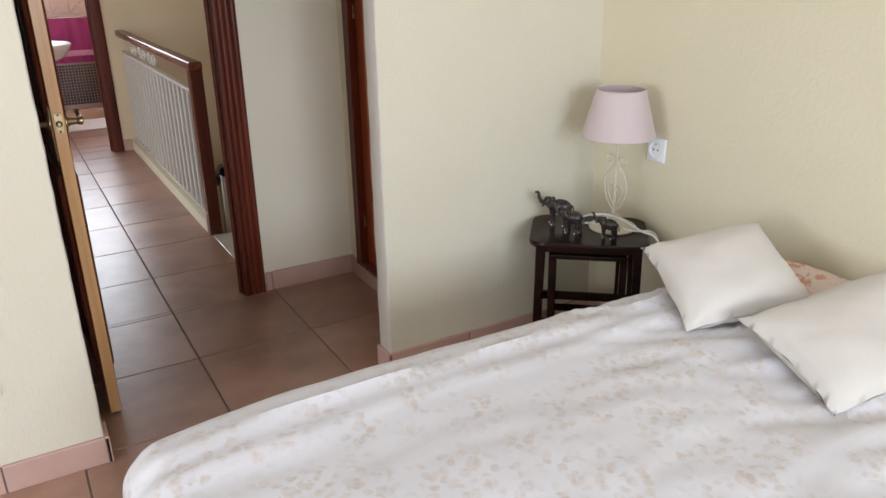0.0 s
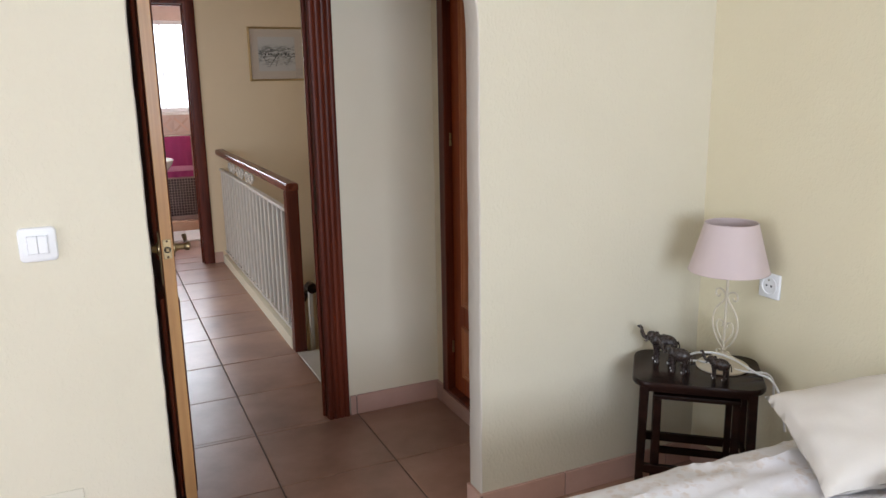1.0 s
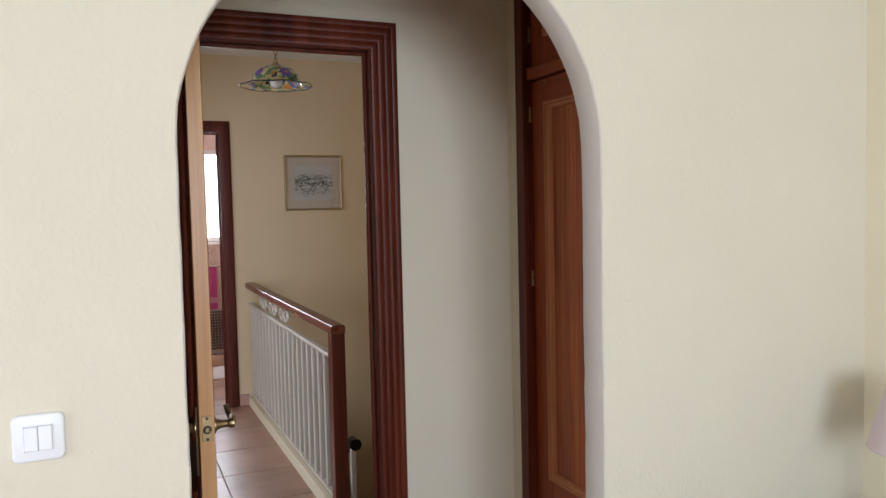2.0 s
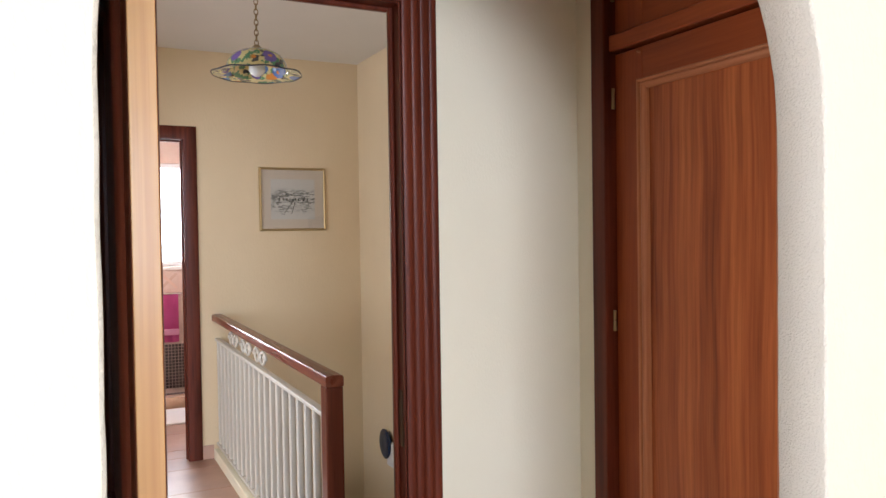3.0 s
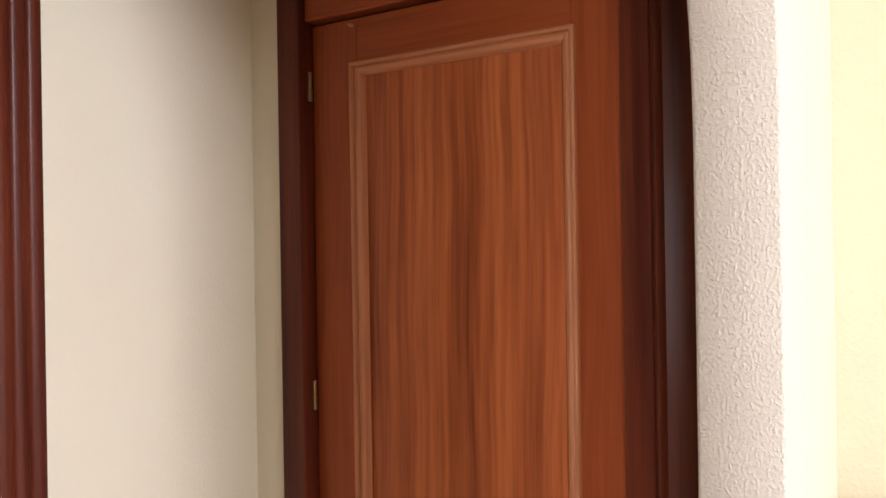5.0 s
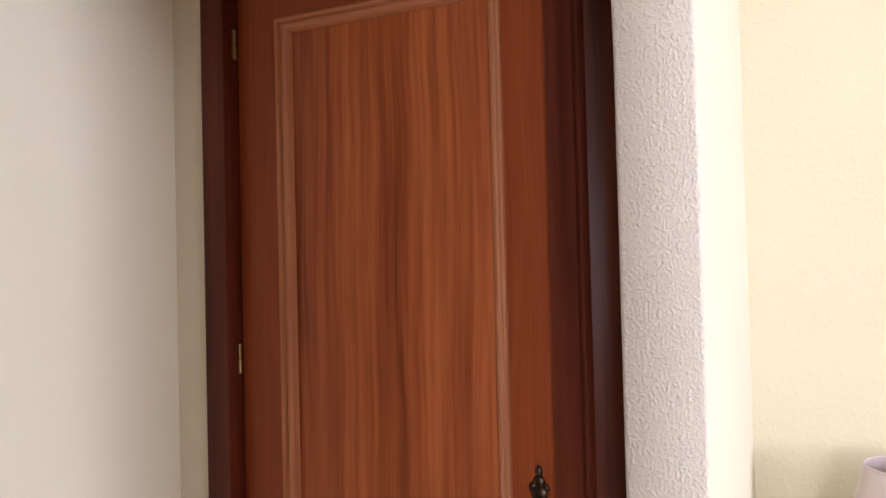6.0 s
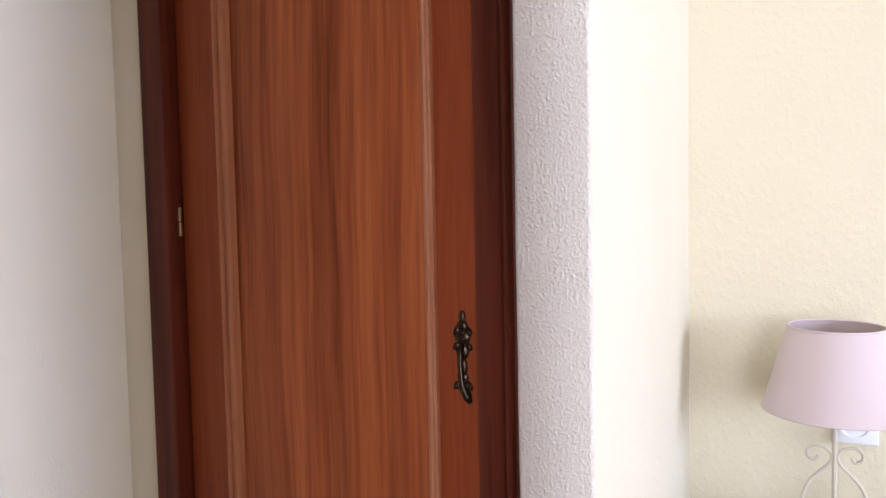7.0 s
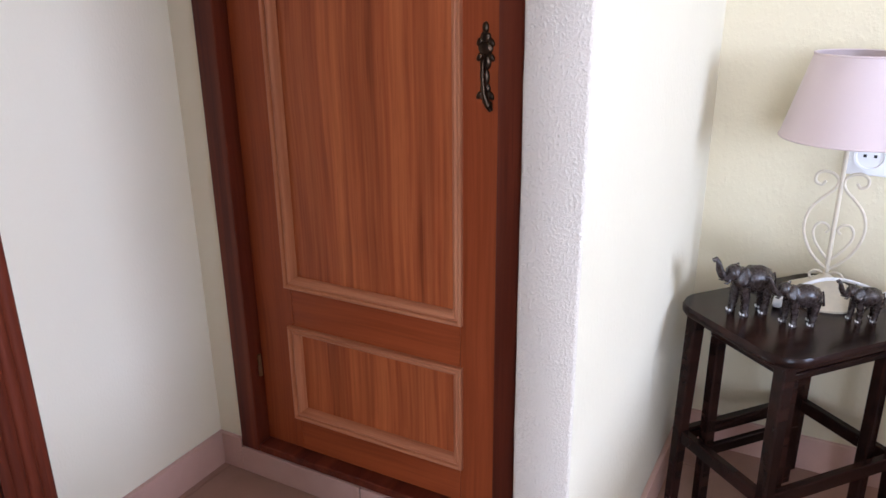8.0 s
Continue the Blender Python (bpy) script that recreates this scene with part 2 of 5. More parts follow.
def glass_material():
    """Thin pane: clear, with a weak mirror."""
    m = bpy.data.materials.new("clear_glass")
    m.use_nodes = True
    nt = m.node_tree
    nt.nodes.remove(nt.nodes["Principled BSDF"])
    clear, gloss, both = nt.nodes.new("ShaderNodeBsdfTransparent"), nt.nodes.new("ShaderNodeBsdfGlossy"), nt.nodes.new("ShaderNodeMixShader")
    gloss.inputs["Roughness"].default_value = 0.02
    both.inputs[0].default_value = 0.05
    nt.links.new(clear.outputs[0], both.inputs[1])
    nt.links.new(gloss.outputs[0], both.inputs[2])
    nt.links.new(both.outputs[0], nt.nodes["Material Output"].inputs[0])
    return m


GLASS = glass_material()


def bedspread_material():
    """White cotton with scattered sprays of faded beige flowers."""
    m, nt, b = material("floral_bedspread", 0.9, 0, 0.2)
    v = coords(nt)
    warp = noise_tex(nt, v, 22, 3)
    add = nt.nodes.new("ShaderNodeVectorMath")
    add.operation = "MULTIPLY_ADD"
    nt.links.new(warp, add.inputs[0])
    add.inputs[1].default_value = (0.05, 0.05, 0.0)
    nt.links.new(v, add.inputs[2])
    big = node(nt, "ShaderNodeTexVoronoi", Scale=9.5, Randomness=0.65)
    small = node(nt, "ShaderNodeTexVoronoi", Scale=41.0, Randomness=1.0)
    for t in (big, small):
        nt.links.new(add.outputs[0], t.inputs["Vector"])
    spray = ramp(nt, big.outputs["Distance"], [(0.47, (1, 1, 1)), (0.72, (0, 0, 0))])
    petal = ramp(nt, small.outputs["Distance"], [(0.34, (1, 1, 1)), (0.56, (0, 0, 0))])
    fac = mix(nt, 1.0, spray, petal, "MULTIPLY")
    fac = mix(nt, 1.0, fac, ramp(nt, noise_tex(nt, v, 60, 3), [(0.35, (0.18, 0.18, 0.18)), (0.65, (0.66, 0.66, 0.66))]), "MULTIPLY")
    tint = mix(nt, small.outputs["Color"], (0.52, 0.42, 0.345), (0.60, 0.49, 0.41))
    cloth = mix(nt, noise_tex(nt, v, 5, 3), (0.745, 0.725, 0.745), (0.71, 0.685, 0.70))
    nt.links.new(mix(nt, fac, cloth, tint), b.inputs["Base Color"])
    bump(nt, b, noise_tex(nt, v, 300, 3), 0.2, 0.002)
    return m


BEDSPREAD = bedspread_material()


def floral_pillow_material():
    m, nt, b = material("salmon_floral_cotton", 0.9, 0, 0.2)
    v = coords(nt)
    f = ramp(nt, noise_tex(nt, v, 28, 4), [(0.5, (0, 0, 0)), (0.58, (1, 1, 1))])
    nt.links.new(mix(nt, f, (0.76, 0.62, 0.54), (0.62, 0.34, 0.25)), b.inputs["Base Color"])
    return m


SALMON = floral_pillow_material()


def stained_glass():
    """Painted glass petals: yellow, blue, green, orange and violet blotches."""
    m, nt, b = material("painted_glass_shade", 0.12, 0, 0.6)
    v = coords(nt)
    warp = nt.nodes.new("ShaderNodeVectorMath")
    warp.operation = "MULTIPLY_ADD"
    nt.links.new(noise_tex(nt, v, 45, 2), warp.inputs[0])
    warp.inputs[1].default_value = (0.022, 0.022, 0.022)
    nt.links.new(v, warp.inputs[2])
    vo = node(nt, "ShaderNodeTexVoronoi", Scale=15.0, Randomness=0.75)
    nt.links.new(warp.outputs[0], vo.inputs["Vector"])
    sep = nt.nodes.new("ShaderNodeSeparateColor")
    nt.links.new(vo.outputs["Color"], sep.inputs[0])
    bloom = ramp(nt, sep.outputs[0], [(0.0, (0.05, 0.07, 0.42)), (0.38, (0.80, 0.30, 0.05)), (0.58, (0.20, 0.12, 0.50)), (0.8, (0.10, 0.22, 0.55))])
    bloom.node.color_ramp.interpolation = "CONSTANT"
    petals = ramp(nt, vo.outputs["Distance"], [(0.42, (1, 1, 1)), (0.47, (0, 0, 0))])
    heart = ramp(nt, vo.outputs["Distance"], [(0.10, (1, 1, 1)), (0.15, (0, 0, 0))])
    leaf = ramp(nt, noise_tex(nt, v, 34, 2), [(0.52, (0, 0, 0)), (0.56, (1, 1, 1))])
    ground = mix(nt, leaf, (0.88, 0.77, 0.36), (0.13, 0.33, 0.16))
    dark = ramp(nt, noise_tex(nt, v, 21, 1), [(0.62, (0, 0, 0)), (0.65, (1, 1, 1))])
    ground = mix(nt, dark, ground, (0.03, 0.035, 0.04))
    col = mix(nt, heart, mix(nt, petals, ground, bloom), (0.75, 0.30, 0.06))
    nt.links.new(col, b.inputs["Base Color"])
    b.inputs["Transmission Weight"].default_value = 0.12
    b.inputs["Coat Weight"].default_value = 0.8
    return m


STAINED = stained_glass()
GLASS_RIM = plain("dark_blue_glass_rim", (0.02, 0.025, 0.06), 0.1, 0, 0.2, 60)


def ink_drawing(name, paper, ink, scale):
    """Loose pen-and-wash landscape strokes, densest across the middle."""
    m, nt, b = material(name, 0.8, 0, 0.2)
    strokes = noise_tex(nt, coords(nt, (1, 1, 3.2)), scale, 6, 0.7, 0.8)
    grad = nt.nodes.new("ShaderNodeTexCoord")
    sep = nt.nodes.new("ShaderNodeSeparateXYZ")
    nt.links.new(grad.outputs["Generated"], sep.inputs[0])
    band = ramp(nt, sep.outputs[2], [(0.1, (0, 0, 0)), (0.45, (1, 1, 1)), (0.62, (1, 1, 1)), (0.8, (0, 0, 0))])
    fac = mix(nt, 1.0, ramp(nt, strokes, [(0.47, (0, 0, 0)), (0.56, (1, 1, 1))]), band, "MULTIPLY")
    nt.links.new(mix(nt, fac, paper, ink), b.inputs["Base Color"])
    return m


INK = ink_drawing("pen_and_wash_drawing", (0.56, 0.55, 0.52), (0.09, 0.10, 0.10), 20)
INK_GREY = ink_drawing("grey_landscape_print", (0.50, 0.45, 0.42), (0.14, 0.12, 0.12), 14)

# ---- building helpers ----


def thing(name, label, category, loc=(0, 0, 0), rz=0.0, group="", kind=""):
    ob = new(name)
    ob.empty_display_size = 0.05
    ob.matrix_world = pose(*loc, 0, 0, rz)
    return tagged(ob, label, category, group, kind)


def mesh_ob(name, bm, mat, parent=None, label="", smooth=False):
    bmesh.ops.recalc_face_normals(bm, faces=bm.faces)
    me = bpy.data.meshes.new(name)
    bm.to_mesh(me)
    bm.free()
    me.materials.append(mat)
    if smooth:
        me.polygons.foreach_set("use_smooth", [True] * len(me.polygons))
        me.set_sharp_from_angle(angle=radians(38))
    ob = new(name, me)
    if parent is not None:
        ob.parent = parent
    if label:
        ob["label"] = label
    return ob


def part(name, bm, mat, parent, label="", smooth=False):
    return mesh_ob(name, bm, mat, parent, label, smooth)


def structure(name, bm, mat, label, category):
    return tagged(mesh_ob(name, bm, mat), label, category, kind="structure")


def box(x0, x1, y0, y1, z0, z1, bevel=0.0, seg=2, bm=None):
    own = bm is None
    if own:
        bm = bmesh.new()
    r = bmesh.ops.create_cube(bm, size=1.0)
    for v in r["verts"]:
        v.co = Vector(((x0 + x1) / 2 + v.co.x * (x1 - x0), (y0 + y1) / 2 + v.co.y * (y1 - y0), (z0 + z1) / 2 + v.co.z * (z1 - z0)))
    if bevel:
        es = list({e for v in r["verts"] for e in v.link_edges})
        bmesh.ops.bevel(bm, geom=es, offset=bevel, segments=seg, profile=0.5, affect="EDGES")
    return bm


def lathe(profile, n=40, bm=None, at=(0, 0, 0), wave=None):
    """Turn (radius, height) pairs round z. wave(a, i) scales radius and shifts height."""
    bm = bm or bmesh.new()
    rings = []
    for i, (r, z) in enumerate(profile):
        ring = []
        for k in range(n):
            a = 2 * math.pi * k / n
            s, dz = wave(a, i) if wave else (1, 0)
            ring.append(bm.verts.new((at[0] + r * s * math.cos(a), at[1] + r * s * math.sin(a), at[2] + z + dz)))
        rings.append(ring)
    for a, b in zip(rings, rings[1:]):
        for k in range(n):
            bm.faces.new((a[k], a[(k + 1) % n], b[(k + 1) % n], b[k]))
    return bm


def closed(bm):
    """Cap every open loop."""
    bmesh.ops.holes_fill(bm, edges=[e for e in bm.edges if e.is_boundary], sides=200)
    return bm


def tube(points, r, n=8, bm=None, taper=None, cap=True):
    bm = bm or bmesh.new()
    pts = [Vector(p) for p in points]
    rings, up = [], Vector((0.13, 0.21, 0.97)).normalized()
    for i, p in enumerate(pts):
        d = (pts[min(i + 1, len(pts) - 1)] - pts[max(i - 1, 0)]).normalized()
        s = d.cross(up)
        if s.length < 1e-4:
            s = d.cross(Vector((1, 0, 0)))
        s.normalize()
        up = s.cross(d).normalized()
        rr = taper[i] if taper else r
        rings.append([bm.verts.new(p + rr * (math.cos(2 * math.pi * k / n) * s + math.sin(2 * math.pi * k / n) * up)) for k in range(n)])
    for a, b in zip(rings, rings[1:]):
        for k in range(n):
            bm.faces.new((a[k], a[(k + 1) % n], b[(k + 1) % n], b[k]))
    if cap:
        bm.faces.new(rings[0][::-1])
        bm.faces.new(rings[-1])
    return bm


def smooth_path(points, steps=5):
    """Catmull-Rom curve through the points."""
    p = [Vector(q) for q in points]
    out = []
    for i in range(len(p) - 1):
        a, b, c, d = p[max(i - 1, 0)], p[i], p[i + 1], p[min(i + 2, len(p) - 1)]
        for k in range(steps):
            t = k / steps
            out.append(0.5 * (2 * b + (c - a) * t + (2 * a - 5 * b + 4 * c - d) * t * t + (3 * b - a - 3 * c + d) * t ** 3))
    return out + [p[-1]]


def sweep(path, profile, place, loop=False, bm=None):
    """Run a moulding profile (out, proud) along a 2D path with mitred corners; place(u, v, proud) gives the 3D point."""
    bm = bm or bmesh.new()
    pts = [Vector(p) for p in path]
    n, rings = len(pts), []
    for i, p in enumerate(pts):
        dirs = []
        if loop or i > 0:
            dirs.append((p - pts[i - 1]).normalized())
        if loop or i < n - 1:
            dirs.append((pts[(i + 1) % n] - p).normalized())
        norms = [Vector((d.y, -d.x)) for d in dirs]
        m = sum(norms, Vector((0, 0)))
        m.normalize()
        k = 1 / max(m.dot(norms[0]), 0.2)
        rings.append([bm.verts.new(place(*(p + m * (o * k)), h)) for o, h in profile])
    pairs = list(zip(rings, rings[1:])) + ([(rings[-1], rings[0])] if loop else [])
    q = len(profile)
    for a, b in pairs:
        for k in range(q):
            bm.faces.new((a[k], a[(k + 1) % q], b[(k + 1) % q], b[k]))
    if not loop:
        bm.faces.new(rings[0][::-1])
        bm.faces.new(rings[-1])
    return bm


def ellipsoid(bm, c, r, rot=(0, 0, 0), u=14, v=9):
    s = bmesh.ops.create_uvsphere(bm, u_segments=u, v_segments=v, radius=1.0)
    m = Matrix.LocRotScale(c, Euler([radians(a) for a in rot]), r)
    for w in s["verts"]:
        w.co = m @ w.co
    return bm


# ---- plan ----
Y_ARCH, Y_ARCH_BACK = 2.191, 2.276
X_EAST, X_WEST, Y_SOUTH = 1.91, -4.2, -3.0
Y_DOOR, Y_DOOR_BACK = 3.165, 3.245
X_CUP = 1.284
Y_FAR, Y_FAR_BACK = 6.476, 6.576
X_STAIR, H = 1.85, 2.62
ARCH_X0, ARCH_X1, ARCH_SPRING = 0.048, 1.0, 1.59


def arch_wall():
    """Plaster wall with a round-headed arch through it; the corners are softly rounded."""
    r, cx = (ARCH_X1 - ARCH_X0) / 2, (ARCH_X0 + ARCH_X1) / 2
    k, soft = 40, 0.0045
    heights = [0.04 * q for q in range(39)]
    line = [(ARCH_X1, z, 1, 0) for z in heights]
    line += [(cx + r * math.cos(math.pi * i / k), ARCH_SPRING + r * math.sin(math.pi * i / k), math.cos(math.pi * i / k), math.sin(math.pi * i / k)) for i in range(k + 1)]
    line += [(ARCH_X0, z, -1, 0) for z in heights[::-1]]
    line = [(x + 0.0015 * noise.noise(Vector((x * 3, 0.5, z * 13))) + 0.0015 * noise.noise(Vector((x * 3, 2.5, z * 45))), z, nx, nz) for x, z, nx, nz in line]
    bm, rev = bmesh.new(), bmesh.new()
    for y, outer in ((Y_ARCH, True), (Y_ARCH_BACK, False)):
        inner = [bm.verts.new((x + soft * nx, y, z + soft * nz)) for x, z, nx, nz in line]
        n = len(line)
        rim = []
        for i, (x, z, nx, nz) in enumerate(line):
            if i < len(heights):
                rim.append((X_EAST, z))
            elif i >= n - len(heights):
                rim.append((X_WEST, z))
            else:
                t = (i - len(heights)) / k
                if t < 0.25:
                    rim.append((X_EAST, ARCH_SPRING + (H - ARCH_SPRING) * t / 0.25))
                elif t > 0.75:
                    rim.append((X_WEST, ARCH_SPRING + (H - ARCH_SPRING) * (1 - t) / 0.25))
                else:
                    rim.append((X_EAST + (X_WEST - X_EAST) * (t - 0.25) / 0.5, H))
        edge = [bm.verts.new((x, y, z)) for x, z in rim]
        for i in range(n - 1):
            bm.faces.new((inner[i], inner[i + 1], edge[i + 1], edge[i]))
    rows = []
    for y, s in ((Y_ARCH, soft), (Y_ARCH + 0.0015, 0.0015), (Y_ARCH + soft, 0.0), (Y_ARCH_BACK - soft, 0.0), (Y_ARCH_BACK - 0.0015, 0.0015), (Y_ARCH_BACK, soft)):
        rows.append([rev.verts.new((x + s * nx, y, z + s * nz)) for x, z, nx, nz in line])
    for a, b in zip(rows, rows[1:]):
        for i in range(len(line) - 1):
            rev.faces.new((a[i], a[i + 1], b[i + 1], b[i]))
    wall = structure("wall_north", bm, ARCH_STUCCO, "cream stucco wall with a round-headed arch through it", "wall")
    part("arch_reveal", rev, REVEAL, wall, "coarse pale stucco on the arch reveal", True)


def wall_box(name, mat, label, *b):
    bm = bmesh.new()
    for q in b:
        box(*q, bm=bm)
    return structure(name, bm, mat, label, "wall")


def shell():
    arch_wall()
    wall_box("wall_east", CREAM, "cream stucco wall behind the bed head", (X_EAST, X_EAST + 0.15, Y_SOUTH - 0.15, Y_ARCH_BACK, 0, H))
    wall_box("wall_south", CREAM, "cream stucco wall with a wide window opening", (X_WEST, -1.22, Y_SOUTH - 0.15, Y_SOUTH, 0, H), (0.78, X_EAST, Y_SOUTH - 0.15, Y_SOUTH, 0, H),
             (-1.22, 0.78, Y_SOUTH - 0.15, Y_SOUTH, 0, 0.85), (-1.22, 0.78, Y_SOUTH - 0.15, Y_SOUTH, 2.35, H))
    wall_box("wall_west", CREAM, "cream stucco wall with a window opening", (X_WEST - 0.15, X_WEST, Y_SOUTH - 0.15, -0.9, 0, H), (X_WEST - 0.15, X_WEST, 1.1, Y_ARCH_BACK, 0, H),
             (X_WEST - 0.15, X_WEST, -0.9, 1.1, 0, 0.45), (X_WEST - 0.15, X_WEST, -0.9, 1.1, 2.15, H))
    wall_box("wall_vestibule_west", WHITE_STUCCO, "pale stucco side wall behind the open door", (-0.15, -0.03, Y_ARCH_BACK, Y_DOOR, 0, H))
    wall_box("wall_vestibule_north", WHITE_STUCCO, "pale stucco wall with the passage doorway", (0.80, X_STAIR, Y_DOOR, Y_DOOR_BACK, 0, H), (-0.15, 0.06, Y_DOOR, Y_DOOR_BACK, 0, H), (0.06, 0.80, Y_DOOR, Y_DOOR_BACK, 2.045, H))
    wall_box("wall_cupboard", WHITE_STUCCO, "pale stucco strips round the built-in cupboard", (X_CUP, X_CUP + 0.12, 3.091, Y_DOOR, 0, H), (X_CUP, X_CUP + 0.12, Y_ARCH_BACK, 2.32, 0, H),
             (X_CUP + 0.002, X_CUP + 0.12, 2.32, 3.091, 0, 0.068), (X_CUP, X_CUP + 0.12, 2.32, 3.091, 2.56, H))
    wall_box("wall_cupboard_back", WHITE_STUCCO, "plain back of the built-in cupboard", (1.80, 1.88, Y_ARCH_BACK, Y_DOOR, 0, H))
    # The wide opening and the unseen room behind it are added to brighten the passage.
    wall_box("wall_hall_west", HALL, "warm cream stucco wall of the passage", (-0.17, -0.05, Y_DOOR_BACK, 4.1, 0, H), (-0.17, -0.05, 6.05, Y_FAR, 0, H), (-0.17, -0.05, 4.1, 6.05, 2.3, H))
    wall_box("wall_added_side_room", HALL, "cream stucco walls of an unseen side room added to light the passage", (-2.1, -0.17, 3.4, 3.5, 0, H), (-2.1, -0.17, 6.2, 6.3, 0, H), (-2.1, -2.0, 3.5, 3.7, 0, H), (-2.1, -2.0, 5.3, 6.2, 0, H), (-2.1, -2.0, 3.7, 5.3, 0, 0.45), (-2.1, -2.0, 3.7, 5.3, 2.15, H))
    wall_box("wall_hall_south", HALL, "warm cream stucco inner side of the doorway wall", (0.86, X_STAIR, Y_DOOR_BACK, Y_DOOR_BACK + 0.02, -2.7, H))
    wall_box("wall_hall_north", HALL, "warm cream stucco wall with the bathroom doorway", (0.70, X_STAIR + 0.12, Y_FAR, Y_FAR_BACK, -2.7, H), (-0.17, 0.0, Y_FAR, Y_FAR_BACK, 0, H), (0.0, 0.70, Y_FAR, Y_FAR_BACK, 2.06, H))
    wall_box("wall_stairwell_east", HALL, "warm cream stucco wall over the stairs", (X_STAIR, X_STAIR + 0.12, Y_DOOR_BACK, Y_FAR, -2.7, H))
    wall_box("wall_stairwell_west", HALL, "stucco wall of the lower storey under the passage", (0.80, 0.84, Y_DOOR_BACK + 0.02, Y_FAR, -2.7, -0.2))
    wall_box("wall_bath_west", BATH_TILE, "peach tiled bathroom wall", (-1.3, -1.2, Y_FAR_BACK, 8.7, 0, H))
    wall_box("wall_bath_east", BATH_TILE, "peach tiled bathroom wall beside the door", (1.05, 1.15, Y_FAR_BACK, 8.7, 0, H))
    wall_box("wall_bath_north", BATH_TILE, "peach tiled bathroom wall with a barred window", (-1.2, -0.1, 8.6, 8.7, 0, H), (0.98, 1.05, 8.6, 8.7, 0, H), (-0.1, 0.98, 8.6, 8.7, 0, 1.17), (-0.1, 0.98, 8.6, 8.7, 2.09, H))
    wall_box("wall_bath_south", BATH_TILE, "peach tiled back of the bathroom doorway wall", (-1.2, -0.17, Y_FAR, Y_FAR_BACK, 0, H))
    structure("ceiling", box(X_WEST - 0.15, X_EAST + 0.15, Y_SOUTH - 0.15, 8.7, H, H + 0.12), CEILING, "white painted ceiling over the rooms", "ceiling")


shell()
structure("floor", box(X_WEST, X_EAST, Y_SOUTH, Y_ARCH + 0.05, -0.2, -0.004), GROUT, "grey grouted bed of a terracotta tile floor", "floor")
floor_passage = structure("floor_passage", box(-0.15, X_CUP + 0.1, Y_ARCH + 0.05, Y_DOOR_BACK, -0.2, -0.004), GROUT, "grouted terracotta tile floor in the vestibule", "floor")
floor_hall = structure("floor_hall", box(-0.15, 0.84, Y_DOOR_BACK, Y_FAR_BACK, -0.2, -0.004), GROUT, "grouted terracotta tile floor along the passage", "floor")
floor_bath = structure("floor_bathroom", box(-1.2, 1.05, Y_FAR_BACK, 8.6, -0.2, -0.004), GROUT, "grouted clay tile floor of the bathroom", "floor")
structure("floor_side_room", box(-2.0, -0.15, 3.5, 6.2, -0.2, -0.001), CLAY, "clay floor of the unseen, added side room", "floor")
structure("floor_lower", box(-0.2, X_STAIR, Y_DOOR_BACK, Y_FAR, -2.8, -2.7), CLAY, "clay floor of the lower storey", "floor")


# ---- doors and frames ----
def fluted(width, proud, flutes=4):
    """Architrave profile with rounded reeds: (out, proud) pairs."""
    p = [(0.004, -0.02), (0.004, proud * 0.62)]
    w = width / flutes
    for i in range(flutes):
        for k in range(1, 6):
            a = math.pi * k / 6
            p.append((w * i + w * (0.5 - 0.5 * math.cos(a)), proud * (0.62 + 0.38 * math.sin(a))))
        p.append((w * (i + 1) - 0.0005, proud * 0.62))
    p.append((width, -0.02))
    return p


def door_frame(name, x0, x1, top, y_front, y_back, width, label, both, reeds, proud):
    ob = thing(name, label, "door frame", (0, 0, 0), 0, "", "structure")
    prof = fluted(width, proud, reeds)
    for side, y, s in (("front", y_front, -1), ("back", y_back, 1)):
        if not both and side == "back":
            continue
        path = [(x1, 0.0), (x1, top), (x0, top), (x0, 0.0)]
        part("architrave", sweep(path, prof, lambda u, v, h: (u, y + s * h, v)), MAHOGANY, ob, "reeded dark mahogany architrave", True)
    lin = bmesh.new()
    d0, d1 = y_front - 0.004, y_back + 0.004
    box(x1, x1 + 0.03, d0, d1, 0, top + 0.03, bm=lin)
    box(x0 - 0.03, x0, d0, d1, 0, top + 0.03, bm=lin)
    box(x0, x1, d0, d1, top, top + 0.03, bm=lin)
    part("jamb_lining", lin, MAHOGANY, ob)
    stop = bmesh.new()
    ys = y_front + (0.032 if y_back - y_front < 0.06 else 0.045)
    box(x1 - 0.012, x1, ys, ys + 0.014, 0, top, 0.003, 1, stop)
    box(x0, x0 + 0.012, ys, ys + 0.014, 0, top, 0.003, 1, stop)
    box(x0 + 0.012, x1 - 0.012, ys, ys + 0.014, top - 0.012, top, 0.003, 1, stop)
    part("door_stop", stop, MAHOGANY, ob)
    return ob


frame_1 = door_frame("door_frame_1", 0.105, 0.752, 1.998, Y_DOOR, Y_DOOR + 0.046, 0.097, "dark mahogany door frame with reeded architraves", False, 4, 0.02)
part("strike_plate", box(0.7515 - 0.0025, 0.7525, Y_DOOR + 0.004, Y_DOOR + 0.028, 0.91, 1.05, 0.001, 1), BRONZE, frame_1, "dark brass strike plate")
door_frame("door_frame_2", 0.03, 0.672, 2.05, Y_FAR, Y_FAR_BACK, 0.085, "dark mahogany frame of the bathroom doorway", True, 1, 0.014)


